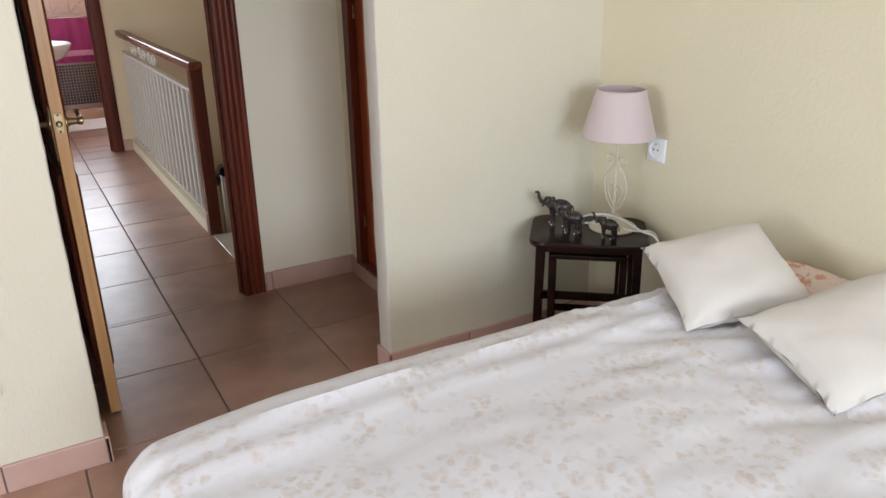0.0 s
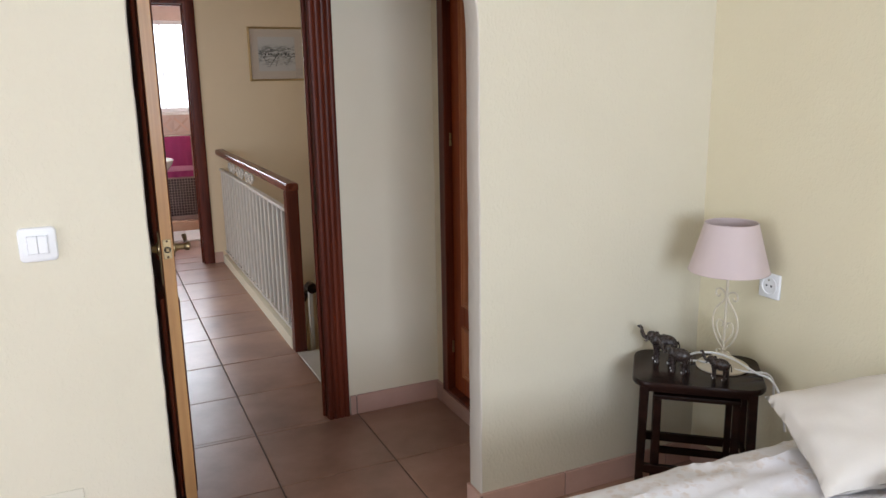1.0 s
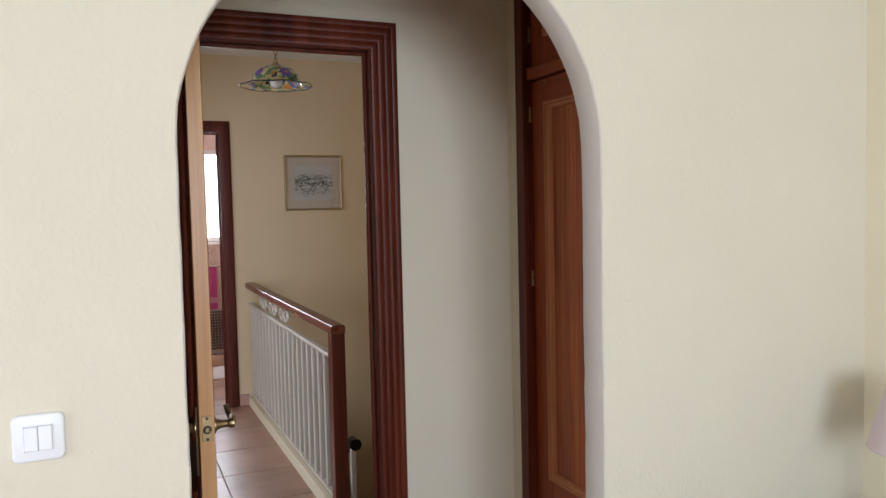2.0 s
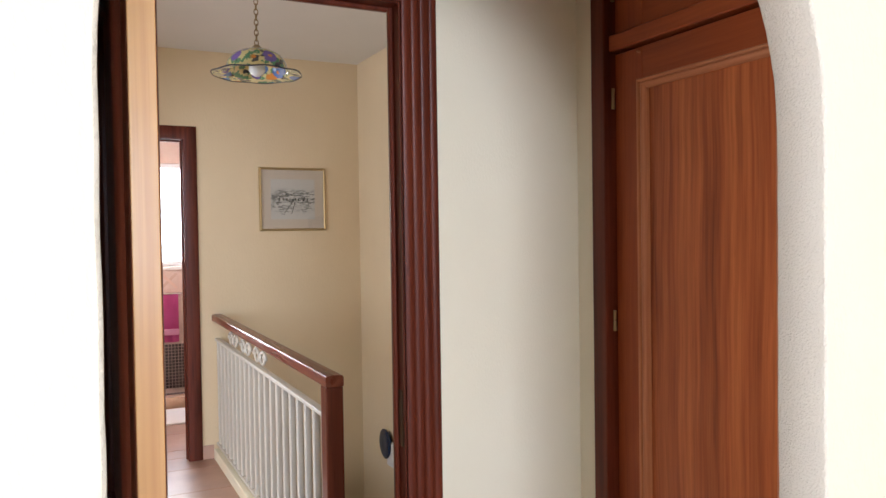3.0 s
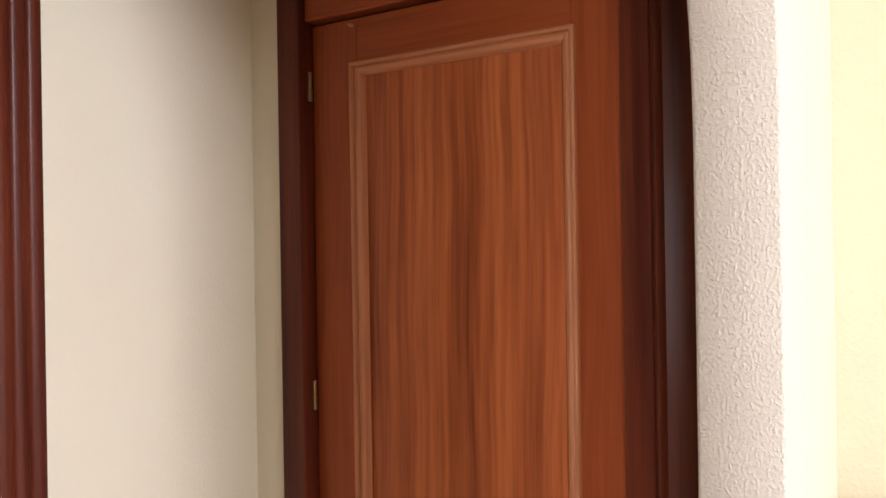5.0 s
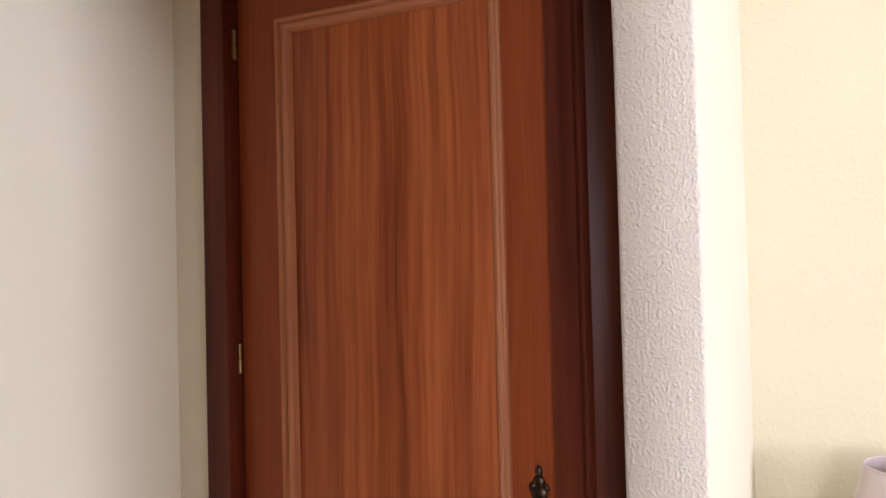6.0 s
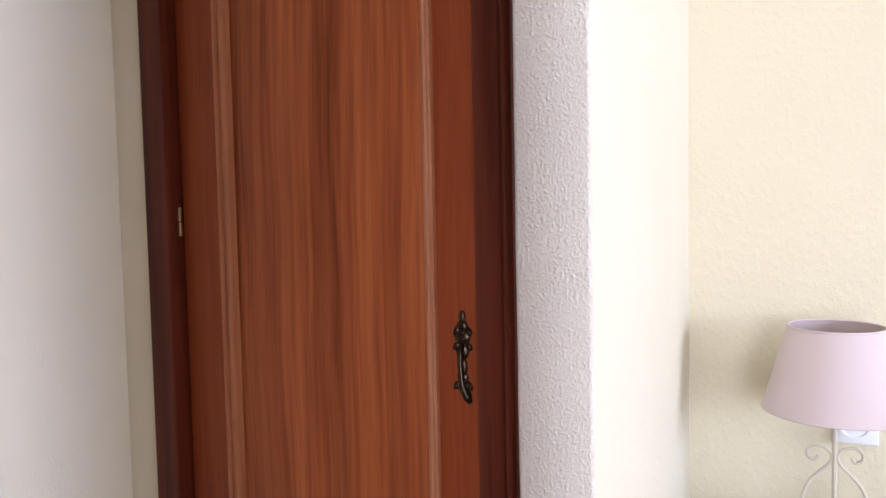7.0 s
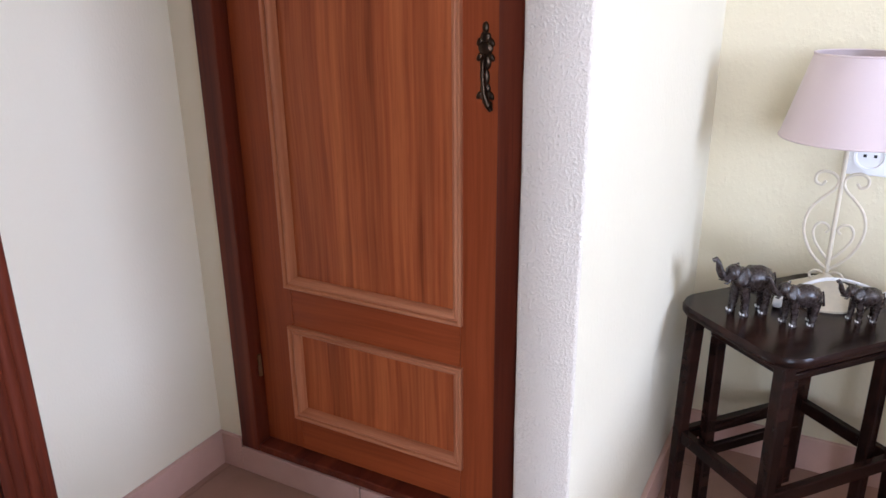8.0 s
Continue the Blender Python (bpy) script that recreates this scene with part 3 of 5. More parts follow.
def scroll_lever(parent, x, y, z, s):
    """Ornate lever on a rose; s is the side it stands out to."""
    bm = lathe([(0.0, 0.0), (0.021, 0.0), (0.021, 0.003), (0.014, 0.006), (0.010, 0.014), (0.008, 0.03), (0.012, 0.036), (0.012, 0.046), (0.0, 0.05)], 20)
    bmesh.ops.rotate(bm, verts=bm.verts, cent=(0, 0, 0), matrix=Matrix.Rotation(s * math.pi / 2, 3, "Y"))
    tube([(s * 0.041, 0.0, 0.0), (s * 0.045, 0.015, 0.004), (s * 0.046, 0.045, 0.004), (s * 0.045, 0.075, -0.004), (s * 0.044, 0.095, 0.004), (s * 0.043, 0.105, 0.016)], 0.006, 10, bm, [0.009, 0.008, 0.0065, 0.006, 0.0065, 0.0075])
    bmesh.ops.translate(bm, verts=bm.verts, vec=(x, y, z))
    part("lever_handle", bm, BRASS, parent, "aged brass scrolled lever", True)


def open_door():
    d = thing("door_1", "open dark mahogany door with a honey oak edge", "door", (0, 0, 0), 0, "", "structure")
    x0, x1, y0, y1, z0, z1 = 0.089, 0.124, 2.44, 3.150, 0.012, 2.0
    leaf = part("leaf", box(x0, x1, y0 + 0.004, y1, z0, z1, 0.0015, 1), MAHOGANY, d)
    part("edge_strip", box(x0 + 0.0012, x1 - 0.0012, y0, y0 + 0.0045, z0 + 0.001, z1 - 0.001, 0.001, 1), OAK, leaf, "honey oak lipping")
    for face, s in ((x0, -1), (x1, 1)):
        for za, zb in ((0.16, 0.78), (0.95, 1.84)):
            prof = [(0.0, 0.0), (0.0, 0.006), (0.008, 0.012), (0.018, 0.010), (0.024, 0.004), (0.026, 0.0)]
            part("panel_moulding", sweep([(2.56, za), (3.04, za), (3.04, zb), (2.56, zb)], prof, lambda u, v, h, f=face, q=s: (f + q * h, u, v), True), MAHOGANY, leaf, smooth=True)
    plate = part("latch_plate", box(x0 + 0.006, x1 - 0.006, y0 - 0.002, y0 + 0.001, 0.948, 1.006, 0.0008, 1), BRASS, leaf, "brass mortise latch plate")
    part("latch_bolt", box(x0 + 0.012, x1 - 0.012, y0 - 0.006, y0, 0.9685, 0.9815, 0.002, 1), BRASS, plate)
    part("bolt_hole", tube([((x0 + x1) / 2, y0 - 0.0026, 0.975), ((x0 + x1) / 2, y0 - 0.0012, 0.975)], 0.0095, 20), HOLE_SHADE, plate, "", True)
    for z in (0.9535, 1.0005):
        part("screw", tube([((x0 + x1) / 2, y0 - 0.0036, z), ((x0 + x1) / 2, y0 - 0.001, z)], 0.0035, 12), BRONZE, plate, "", True)
    for face, s in ((x0, -1), (x1, 1)):
        part("escutcheon", box(min(face, face + s * 0.003), max(face, face + s * 0.003), y0 + 0.038, y0 + 0.072, 0.86, 1.02, 0.001, 1), BRASS, leaf, "long brass escutcheon")
        scroll_lever(leaf, face + s * 0.003, y0 + 0.055, 0.969, s)
    for z in (0.25, 1.0, 1.75):
        part("hinge", tube([(x1 - 0.006, y1 + 0.006, z - 0.045), (x1 - 0.006, y1 + 0.006, z + 0.045)], 0.006, 12), BRASS, d)


open_door()


# ---- built-in cupboard ----
def cupboard():
    c = thing("built_in_cupboard", "built-in cupboard with reddish sapele doors and dark frame", "cupboard", (0, 0, 0))
    xf, xl = 1.275, 1.310
    fr = bmesh.new()
    box(xf, xl + 0.04, 3.037, 3.091, 0.068, 2.56, 0.003, 2, fr)
    part("frame_stile", fr, MAHOGANY, c, "dark mahogany frame stile")
    fr = bmesh.new()
    prof = [(0.0, 0.0), (0.0, 0.030), (0.003, 0.032), (0.040, 0.031), (0.043, 0.027), (0.045, 0.033), (0.0475, 0.039), (0.051, 0.041), (0.0545, 0.039), (0.057, 0.033), (0.059, 0.026), (0.075, 0.022), (0.10, 0.016), (0.124, 0.014), (0.124, 0.0)]
    sweep([(2.434, 0.068), (2.434, 2.56)], [(o, h) for o, h in prof], lambda u, v, h: (xl - h + 0.002, 2.434 - (u - 2.434), v), False, fr)
    part("frame_stile", fr, MAHOGANY, c, "moulded dark mahogany frame stile", True)
    part("frame_sill", box(xf, xl + 0.04, 2.434, 3.037, 0.068, 0.088, 0.004, 2), MAHOGANY_X, c)
    part("frame_head", box(xf, xl + 0.04, 2.434, 3.037, 2.50, 2.56, 0.004, 2), MAHOGANY_X, c)
    part("frame_rail", box(xf + 0.016, xl + 0.04, 2.434, 3.037, 1.902, 1.944, 0.003, 1), SAPELE_RAIL, c)

    def leaf(za, zb, panels, hinges):
        yl, yr = 3.0335, 2.4395
        lf = new("door_leaf")
        lf.parent = c
        xb = xl + 0.022
        part("stile", box(xl, xb, 2.93, yl, za, zb, 0.002, 1), SAPELE_STILE, lf)
        part("stile", box(xl, xb, yr, 2.52, za, zb, 0.002, 1), SAPELE_STILE, lf)
        edges = [za] + [z for p in panels for z in p] + [zb]
        for a, b in zip(edges[::2], edges[1::2]):
            part("rail", box(xl + 0.0003, xb, 2.52, 2.93, a, b + (0.01 if b != zb else 0), 0.001, 1), SAPELE_RAIL, lf)
        for pa, pb in panels:
            part("panel", box(xl + 0.012, xb + 0.006, 2.518, 2.932, pa - 0.005, pb + 0.012), SAPELE, lf, "figured sapele panel")
            bead = [(-0.004, -0.014), (-0.002, -0.002), (0.002, 0.004), (0.007, 0.007), (0.010, 0.005), (0.0115, 0.004), (0.013, 0.010), (0.017, 0.012), (0.020, 0.009), (0.0205, -0.008)]
            m = 0.012
            u0, u1, v0, v1 = 2.512 + 0.021, 2.943 - 0.021, pa + m, pb - m + 0.012
            for seg, mat in ((((u0, v0), (u1, v0)), BEAD_Y), (((u0, v1), (u1, v1)), BEAD_Y), (((u0, v0), (u0, v1)), BEAD), (((u1, v0), (u1, v1)), BEAD)):
                (ua, va), (ub, vb) = seg
                bm = bmesh.new()
                rings = []
                for (u, v) in seg:
                    su, sv = (1 if u == u1 else -1), (1 if v == v1 else -1)
                    rings.append([bm.verts.new((xl - h, u + su * o, v + sv * o)) for o, h in bead])
                q = len(bead)
                for k in range(q):
                    bm.faces.new((rings[0][k], rings[0][(k + 1) % q], rings[1][(k + 1) % q], rings[1][k]))
                part("panel_bead", bm, mat, lf, "lighter sapele bead", True)
        for z in hinges:
            h = part("hinge", tube([(xl - 0.006, 3.036, z - 0.026), (xl - 0.006, 3.036, z - 0.001)], 0.0055, 12), BRASS, lf, "slim brass hinge barrel", True)
            part("hinge_knuckle", tube([(xl - 0.006, 3.036, z + 0.001), (xl - 0.006, 3.036, z + 0.028)], 0.005, 12), BRASS, h, smooth=True)
        return lf

    low = leaf(0.090, 1.896, [(0.181, 0.386), (0.505, 1.795)], [0.285, 1.200, 1.781])
    leaf(1.949, 2.497, [(2.045, 2.42)], [2.06, 2.40])
    chip = bmesh.new()
    ellipsoid(chip, (xl + 0.0005, 2.943, 1.885), (0.0018, 0.009, 0.0035), (20, 0, 0), 10, 6)
    part("chipped_varnish", chip, BEAD, low, "pale chip in the varnish", True)
    # pierced back plate and drop pull
    y, bm = 2.469, bmesh.new()
    for k, (z, w, h) in enumerate(((1.045, 0.006, 0.010), (1.030, 0.010, 0.010), (1.012, 0.014, 0.012), (0.990, 0.011, 0.014), (0.965, 0.008, 0.016), (0.947, 0.010, 0.011), (0.934, 0.012, 0.008), (0.925, 0.006, 0.006))):
        ellipsoid(bm, (xl - 0.003, y, z), (0.004, w, h), (0, 0, 0), 10, 6)
    for s in (-1, 1):
        for z in (1.022, 0.998, 0.935):
            ellipsoid(bm, (xl - 0.003, y + s * 0.011, z), (0.004, 0.005, 0.008), (s * 30, 0, 0), 8, 6)
    hp = part("handle_plate", bm, BRONZE, low, "pierced dark bronze handle plate", True)
    bm = tube([(xl - 0.004, y, 1.0), (xl - 0.014, y - 0.001, 0.992), (xl - 0.019, y - 0.002, 0.97), (xl - 0.021, y - 0.006, 0.94), (xl - 0.019, y - 0.012, 0.922), (xl - 0.016, y - 0.017, 0.912)], 0.004, 10, None, [0.004, 0.005, 0.004, 0.0045, 0.006, 0.004])
    ellipsoid(bm, (xl - 0.018, y - 0.013, 0.922), (0.007, 0.007, 0.008), (0, 0, 0), 10, 6)
    part("drop_pull", bm, BRONZE, hp, "", True)


cupboard()


# ---- balustrade and stairs ----
def balustrade():
    b = thing("balustrade", "white iron balustrade with a red-brown wooden handrail beside the stairwell", "balustrade", (0, 0, 0))
    x, ya, yb = 0.862, 4.085, Y_FAR
    rail = [(-0.031, 0.0), (-0.034, 0.004), (-0.034, 0.042), (-0.029, 0.050), (-0.012, 0.053), (0.012, 0.053), (0.029, 0.050), (0.034, 0.042), (0.034, 0.004), (0.031, 0.0)]
    bm = bmesh.new()
    rings = [[bm.verts.new((x + u, y, 0.890 + v * 0.8)) for u, v in rail] for y in (ya - 0.035, yb - 0.002)]
    q = len(rail)
    for k in range(q):
        bm.faces.new((rings[0][k], rings[0][(k + 1) % q], rings[1][(k + 1) % q], rings[1][k]))
    bm.faces.new(rings[0])
    bm.faces.new(rings[1][::-1])
    part("handrail", bm, HANDRAIL, b, "", True)
    part("newel_post", box(x - 0.033, x + 0.033, ya - 0.033, ya + 0.033, 0.0, 0.889, 0.005, 2), NEWEL, b)
    part("kerb", box(0.825, 0.90, ya + 0.034, yb, -0.19, 0.062, 0.005, 2), WHITE_STUCCO, b, "cream painted kerb under the bars")
    part("top_bar", box(x - 0.018, x + 0.018, ya + 0.034, yb - 0.001, 0.760, 0.778, 0.003, 1), IRON_WHITE, b)
    part("bottom_bar", box(x - 0.018, x + 0.018, ya + 0.034, yb - 0.001, 0.085, 0.100, 0.003, 1), IRON_WHITE, b)
    n = 20
    for i in range(n):
        y = ya + 0.09 + (yb - ya - 0.15) * i / (n - 1)
        part("baluster", box(x - 0.013, x + 0.013, y - 0.013, y + 0.013, 0.099, 0.761, 0.004, 2), IRON_WHITE, b)
    for i in range(3):
        y = 5.25 + 0.34 * i
        for s in (-1, 1):
            pts = [(x, y + s * (0.075 + 0.06 * math.cos(a)) * (1 - 0.04 * a), 0.826 + (0.040 - 0.003 * a) * math.sin(a)) for a in [math.pi * 2 * k / 14 * 1.15 for k in range(15)]]
            part("scroll", tube(pts, 0.008, 8), IRON_WHITE, b, "", True)


balustrade()


def stairs():
    s = thing("staircase", "white marble stairs going down from the passage", "stairs", (0, 0, 0))
    part("top_slab", box(0.838, 1.10, Y_DOOR_BACK + 0.02, 4.05, -0.03, 0.001, 0.004, 2), MARBLE, s, "white marble top slab")
    for i in range(3):
        x = 1.08 + 0.26 * i
        part("tread", box(x, min(x + 0.28, X_STAIR), Y_DOOR_BACK + 0.02, 4.05, -0.21 - 0.18 * i, -0.18 - 0.18 * i, 0.004, 2), MARBLE, s)
        part("riser", box(x, x + 0.02, Y_DOOR_BACK + 0.02, 4.05, -0.18 - 0.18 * i, -0.03 - 0.18 * i), MARBLE, s)
    for i in range(9):
        y = 4.05 + 0.26 * i
        part("tread", box(1.08, X_STAIR, y, y + 0.28, -0.75 - 0.18 * i, -0.72 - 0.18 * i, 0.004, 2), MARBLE, s)
        part("riser", box(1.08, X_STAIR, y, y + 0.02, -0.72 - 0.18 * i, -0.57 - 0.18 * i), MARBLE, s)
    r = thing("stair_rail", "dark wooden stair handrail on white iron bars going down", "handrail", (0, 0, 0))
    part("handrail", tube([(1.0, 4.28, 0.285), (1.0, 4.34, 0.285), (1.0, 4.42, 0.25), (1.0, 6.3, -1.05)], 0.030, 16), BLACKWOOD, r)
    for i in range(10):
        y = 4.34 + 0.2 * i
        z = 0.265 - 0.6915 * max(0, y - 4.40)
        part("baluster", box(0.988, 1.012, y - 0.012, y + 0.012, z - 0.95, z, 0.002, 1), IRON_WHITE, r)


stairs()


# ---- passage: pictures, pendant, plate ----
def picture(name, label, m, w, h, moulding, frame_mat, mount_mat, art_mat, border):
    p = tagged(new(name), label, "picture")
    p.matrix_world = m
    prof = [(0.0, 0.0), (0.0, 0.012), (moulding * 0.35, 0.018), (moulding * 0.7, 0.016), (moulding, 0.008), (moulding, 0.0)]
    a, b = w / 2 - moulding, h / 2 - moulding
    part("frame", sweep([(-a, -b), (a, -b), (a, b), (-a, b)], prof, lambda u, v, q: (u, -q, v), True), frame_mat, p)
    part("mount", box(-a - 0.002, a + 0.002, -0.006, -0.001, -b - 0.002, b + 0.002), mount_mat, p)
    part("artwork", box(-a + border, a - border, -0.009, -0.0065, -b + border, b - border), art_mat, p)
    g = part("glass", box(-a - 0.001, a + 0.001, -0.0115, -0.0100, -b - 0.001, b + 0.001), GLASS, p)
    g.visible_shadow = False


picture("picture", "pen drawing of a village in a thin gilt frame", pose(1.375, Y_FAR, 1.676), 0.455, 0.425, 0.016, GILT, PASSEPARTOUT, INK, 0.062)
def village_sketch(at, w, h):
    """Pen strokes: ridge line, a row of pale houses with dark openings, and a winding track."""
    rnd, bm = random.Random(11), bmesh.new()

    def stroke(x0, z0, x1, z1, t):
        d = Vector((x1 - x0, 0, z1 - z0))
        n = Vector((-d.z, 0, d.x)).normalized() * t / 2
        a, b = Vector((x0, 0, z0)), Vector((x1, 0, z1))
        bm.faces.new([bm.verts.new(q) for q in (a - n, b - n, b + n, a + n)])

    for k in range(9):
        x = -0.42 + 0.1 * k
        stroke(x * w, (0.17 + 0.05 * math.sin(k * 1.3)) * h, (x + 0.09) * w, (0.17 + 0.05 * math.sin(k * 1.3 + 1.1)) * h, 0.003)
    for z, a, b in ((0.07, -0.33, -0.08), (0.095, -0.05, 0.2), (0.06, 0.2, 0.38), (-0.075, -0.38, 0.05), (-0.085, 0.08, 0.4)):
        stroke(a * w, z * h, b * w, (z + 0.012) * h, 0.0035)
    for x in (-0.31, -0.22, -0.14, 0.0, 0.055, 0.12, 0.24, 0.33):
        z = -0.055 + 0.03 * rnd.random()
        stroke(x * w, z * h, x * w, (z + 0.065) * h, 0.008 + 0.006 * rnd.random())
    for k in range(26):
        x, z = rnd.uniform(-0.4, 0.36), rnd.uniform(-0.36, -0.09)
        stroke(x * w, z * h, (x + rnd.uniform(0.04, 0.14)) * w, (z + rnd.uniform(-0.03, 0.05)) * h, 0.0025)
    stroke(-0.02 * w, -0.08 * h, -0.2 * w, -0.34 * h, 0.005)
    stroke(0.05 * w, -0.08 * h, -0.04 * w, -0.36 * h, 0.004)
    ob = bpy.data.objects["picture"]
    sk = part("pen_strokes", bm, INK_LINE, ob, "black ink strokes of houses and a track")
    sk.location = at
    sk["kind"] = "stuff"


INK_LINE = plain("black_ink", (0.05, 0.055, 0.06), 0.8, 0, 0.4, 90, 0.2, 0)
village_sketch((0, -0.0094, 0), 0.30, 0.27)
picture("picture", "grey landscape print in a black frame with a dark mount", pose(X_STAIR, 5.51, 1.412, 0, 0, -90), 0.56, 0.345, 0.014, DARKFRAME, GREENMOUNT, INK_GREY, 0.05)


def pendant():
    p = thing("pendant_lamp", "painted glass pendant lamp with a flat brim on a chain", "lamp", (0.726, 4.58, 0))
    zt = 2.198
    part("ceiling_rose", closed(lathe([(0.045, H - 0.03), (0.05, H - 0.012), (0.05, H)], 24)), BRASS, p, "", True)
    z = zt + 0.015
    k = 0
    while z < H - 0.04:
        a = k % 2 * math.pi / 2
        pts = [(0.008 * math.cos(t) * math.cos(a), 0.008 * math.cos(t) * math.sin(a), z + 0.013 + 0.014 * math.sin(t)) for t in [2 * math.pi * i / 10 for i in range(11)]]
        part("chain_link", tube(pts, 0.0022, 6, cap=False), BRASS, p)
        z += 0.021
        k += 1
    part("cap", closed(lathe([(0.010, zt + 0.02), (0.02, zt + 0.010), (0.036, zt - 0.001), (0.038, zt - 0.008)], 24)), BRASS, p, "", True)
    prof = [(0.028, zt), (0.066, zt - 0.006), (0.098, zt - 0.024), (0.118, zt - 0.052), (0.126, zt - 0.082), (0.134, zt - 0.090), (0.158, zt - 0.093), (0.182, zt - 0.097)]

    def ruffle(a, i):
        k = max(0, i - 2) / 5
        return 1 + 0.010 * k * math.cos(8 * a), 0.0018 * k * math.cos(8 * a)

    bm = lathe(prof, 72, None, (0, 0, 0), ruffle)
    lathe([(r - 0.004, z - 0.003) for r, z in prof], 72, bm, (0, 0, 0), ruffle)
    part("shade", bm, STAINED, p, "painted glass in yellow, blue, green and orange", True)
    pts = []
    for k in range(73):
        a = 2 * math.pi * k / 72
        s, dz = ruffle(a, 7)
        pts.append((0.1805 * s * math.cos(a), 0.1805 * s * math.sin(a), zt - 0.100 + dz))
    part("rim", tube(pts, 0.0028, 6, cap=False), GLASS_RIM, p, "", True)
    part("bulb", closed(lathe([(0.012, zt - 0.012), (0.018, zt - 0.04), (0.032, zt - 0.065), (0.034, zt - 0.085), (0.025, zt - 0.10), (0.008, zt - 0.11)], 20)), PORCELAIN, p, "", True)


pendant()


def wall_plate():
    # a glazed plate on a white box, not a clock
    p = thing("blue_wall_plate", "round dark blue glazed plate with a small white box behind it", "ornament", (X_STAIR, 5.98, 0.078))
    bm = closed(lathe([(0.0, -0.03), (0.05, -0.03), (0.092, -0.012), (0.095, 0.0), (0.07, 0.008), (0.03, 0.004), (0.0, 0.004)], 36))
    bmesh.ops.rotate(bm, verts=bm.verts, cent=(0, 0, 0), matrix=Matrix.Rotation(-math.pi / 2, 3, "Y"))
    bmesh.ops.translate(bm, verts=bm.verts, vec=(-0.035, 0, 0))
    part("plate", bm, BLUE, p, "", True)
    part("bracket", box(-0.03, 0, -0.13, -0.02, -0.13, 0.02, 0.006, 2), PLASTIC, p, "white box bracket")


wall_plate()


# ---- bathroom ----
def bathroom():
    w = thing("window_bathroom", "bright bathroom window with white frame and upright bars", "window", (0, 0, 0), 0, "", "structure")
    x0, x1, z0, z1 = -0.1, 0.98, 1.17, 2.09
    for b in ((x0, x1, z0, z0 + 0.045), (x0, x1, z1 - 0.045, z1), (x0, x0 + 0.045, z0 + 0.045, z1 - 0.045), (x1 - 0.045, x1, z0 + 0.045, z1 - 0.045)):
        part("window_frame", box(b[0], b[1], 8.62, 8.66, b[2], b[3], 0.004, 1), WINDOW_WHITE, w)
    for i in range(6):
        x = x0 + 0.14 + 0.16 * i
        part("bar", box(x - 0.011, x + 0.011, 8.675, 8.69, z0, z1, 0.003, 1), WINDOW_WHITE, w)
    g = part("pane", box(x0 + 0.04, x1 - 0.04, 8.638, 8.642, z0 + 0.04, z1 - 0.04), GLASS, w)
    g.visible_shadow = False
    part("window_sill", box(x0, x1, 8.565, 8.62, z0 - 0.03, z0 - 0.001, 0.004, 1), PORCELAIN, w)
    t = thing("bath_towel", "hot pink towel hanging under the bathroom window", "towel", (0.68, 8.585, 0))
    bm, nx, nz = bmesh.new(), 26, 14
    grid = [[bm.verts.new((-0.2 + 0.4 * i / nx, -0.012 - 0.012 * math.sin(i * 0.9) * (1 - j / nz * 0.6), 0.49 + 0.43 * j / nz)) for i in range(nx + 1)] for j in range(nz + 1)]
    for j in range(nz):
        for i in range(nx):
            bm.faces.new((grid[j][i], grid[j][i + 1], grid[j + 1][i + 1], grid[j + 1][i]))
    r = bmesh.ops.solidify(bm, geom=bm.faces[:], thickness=0.008)
    part("cloth", bm, TOWEL, t, "", True)
    part("woven_band", box(-0.2, 0.2, -0.033, -0.026, 0.555, 0.61, 0.002, 1), TOWEL_PALE, t, "paler pink woven band")
    part("towel_rail", tube([(-0.23, -0.02, 0.925), (0.23, -0.02, 0.925)], 0.008, 10), CHROME, t, "", True)
    b = thing("wash_basin", "white porcelain pedestal wash basin in the bathroom", "basin", (0.345, 7.95, 0))
    prof = [(0.0, 0.56), (0.09, 0.57), (0.16, 0.62), (0.205, 0.70), (0.215, 0.735), (0.205, 0.745), (0.19, 0.735), (0.14, 0.66), (0.05, 0.615), (0.0, 0.612)]
    prof = [(q * 1.35, z) for q, z in prof]
    part("bowl", lathe(prof, 40), PORCELAIN, b, "", True)
    part("pedestal", closed(lathe([(0.06, 0.0), (0.05, 0.05), (0.045, 0.3), (0.055, 0.57)], 28)), PORCELAIN, b, "", True)
    s = thing("shower_step", "beige tiled raised step along the bathroom wall", "step", (0, 0, 0))
    part("kerb", box(-0.6, 1.05, 8.05, 8.17, 0.0, 0.10, 0.006, 2), BEIGE_STEP, s)
    part("tray", box(-0.6, 1.05, 8.17, 8.60, 0.0, 0.03), MOSAIC_GROUT, s, "mosaic covered shower tray")
    m = thing("bath_mat", "white cotton bath mat on the tiled floor", "mat", (0, 0, 0))
    part("cloth", box(0.10, 0.86, 7.50, 8.02, 0.001, 0.014, 0.006, 2), MAT_CLOTH, m)
    # mosaic facing: small square tiles
    bm, rnd, pitch = bmesh.new(), random.Random(4), 0.0285
    for i in range(38):
        for j in range(14):
            x, z = 0.02 + pitch * i, 0.075 + pitch * j
            if x < 1.03:
                box(x, x + pitch - 0.005, 8.592, 8.5999, z, z + pitch - 0.005, bm=bm)
        for j in range(14):
            x, y = 0.02 + pitch * i, 8.18 + pitch * j
            if x < 1.03:
                box(x, x + pitch - 0.005, y, y + pitch - 0.005, 0.03, 0.034, bm=bm)
    mo = mesh_ob("mosaic_tiles", bm, MOSAIC)
    tagged(mo, "small dark brown mosaic tiles with pale joints", "tiles", "", "stuff")
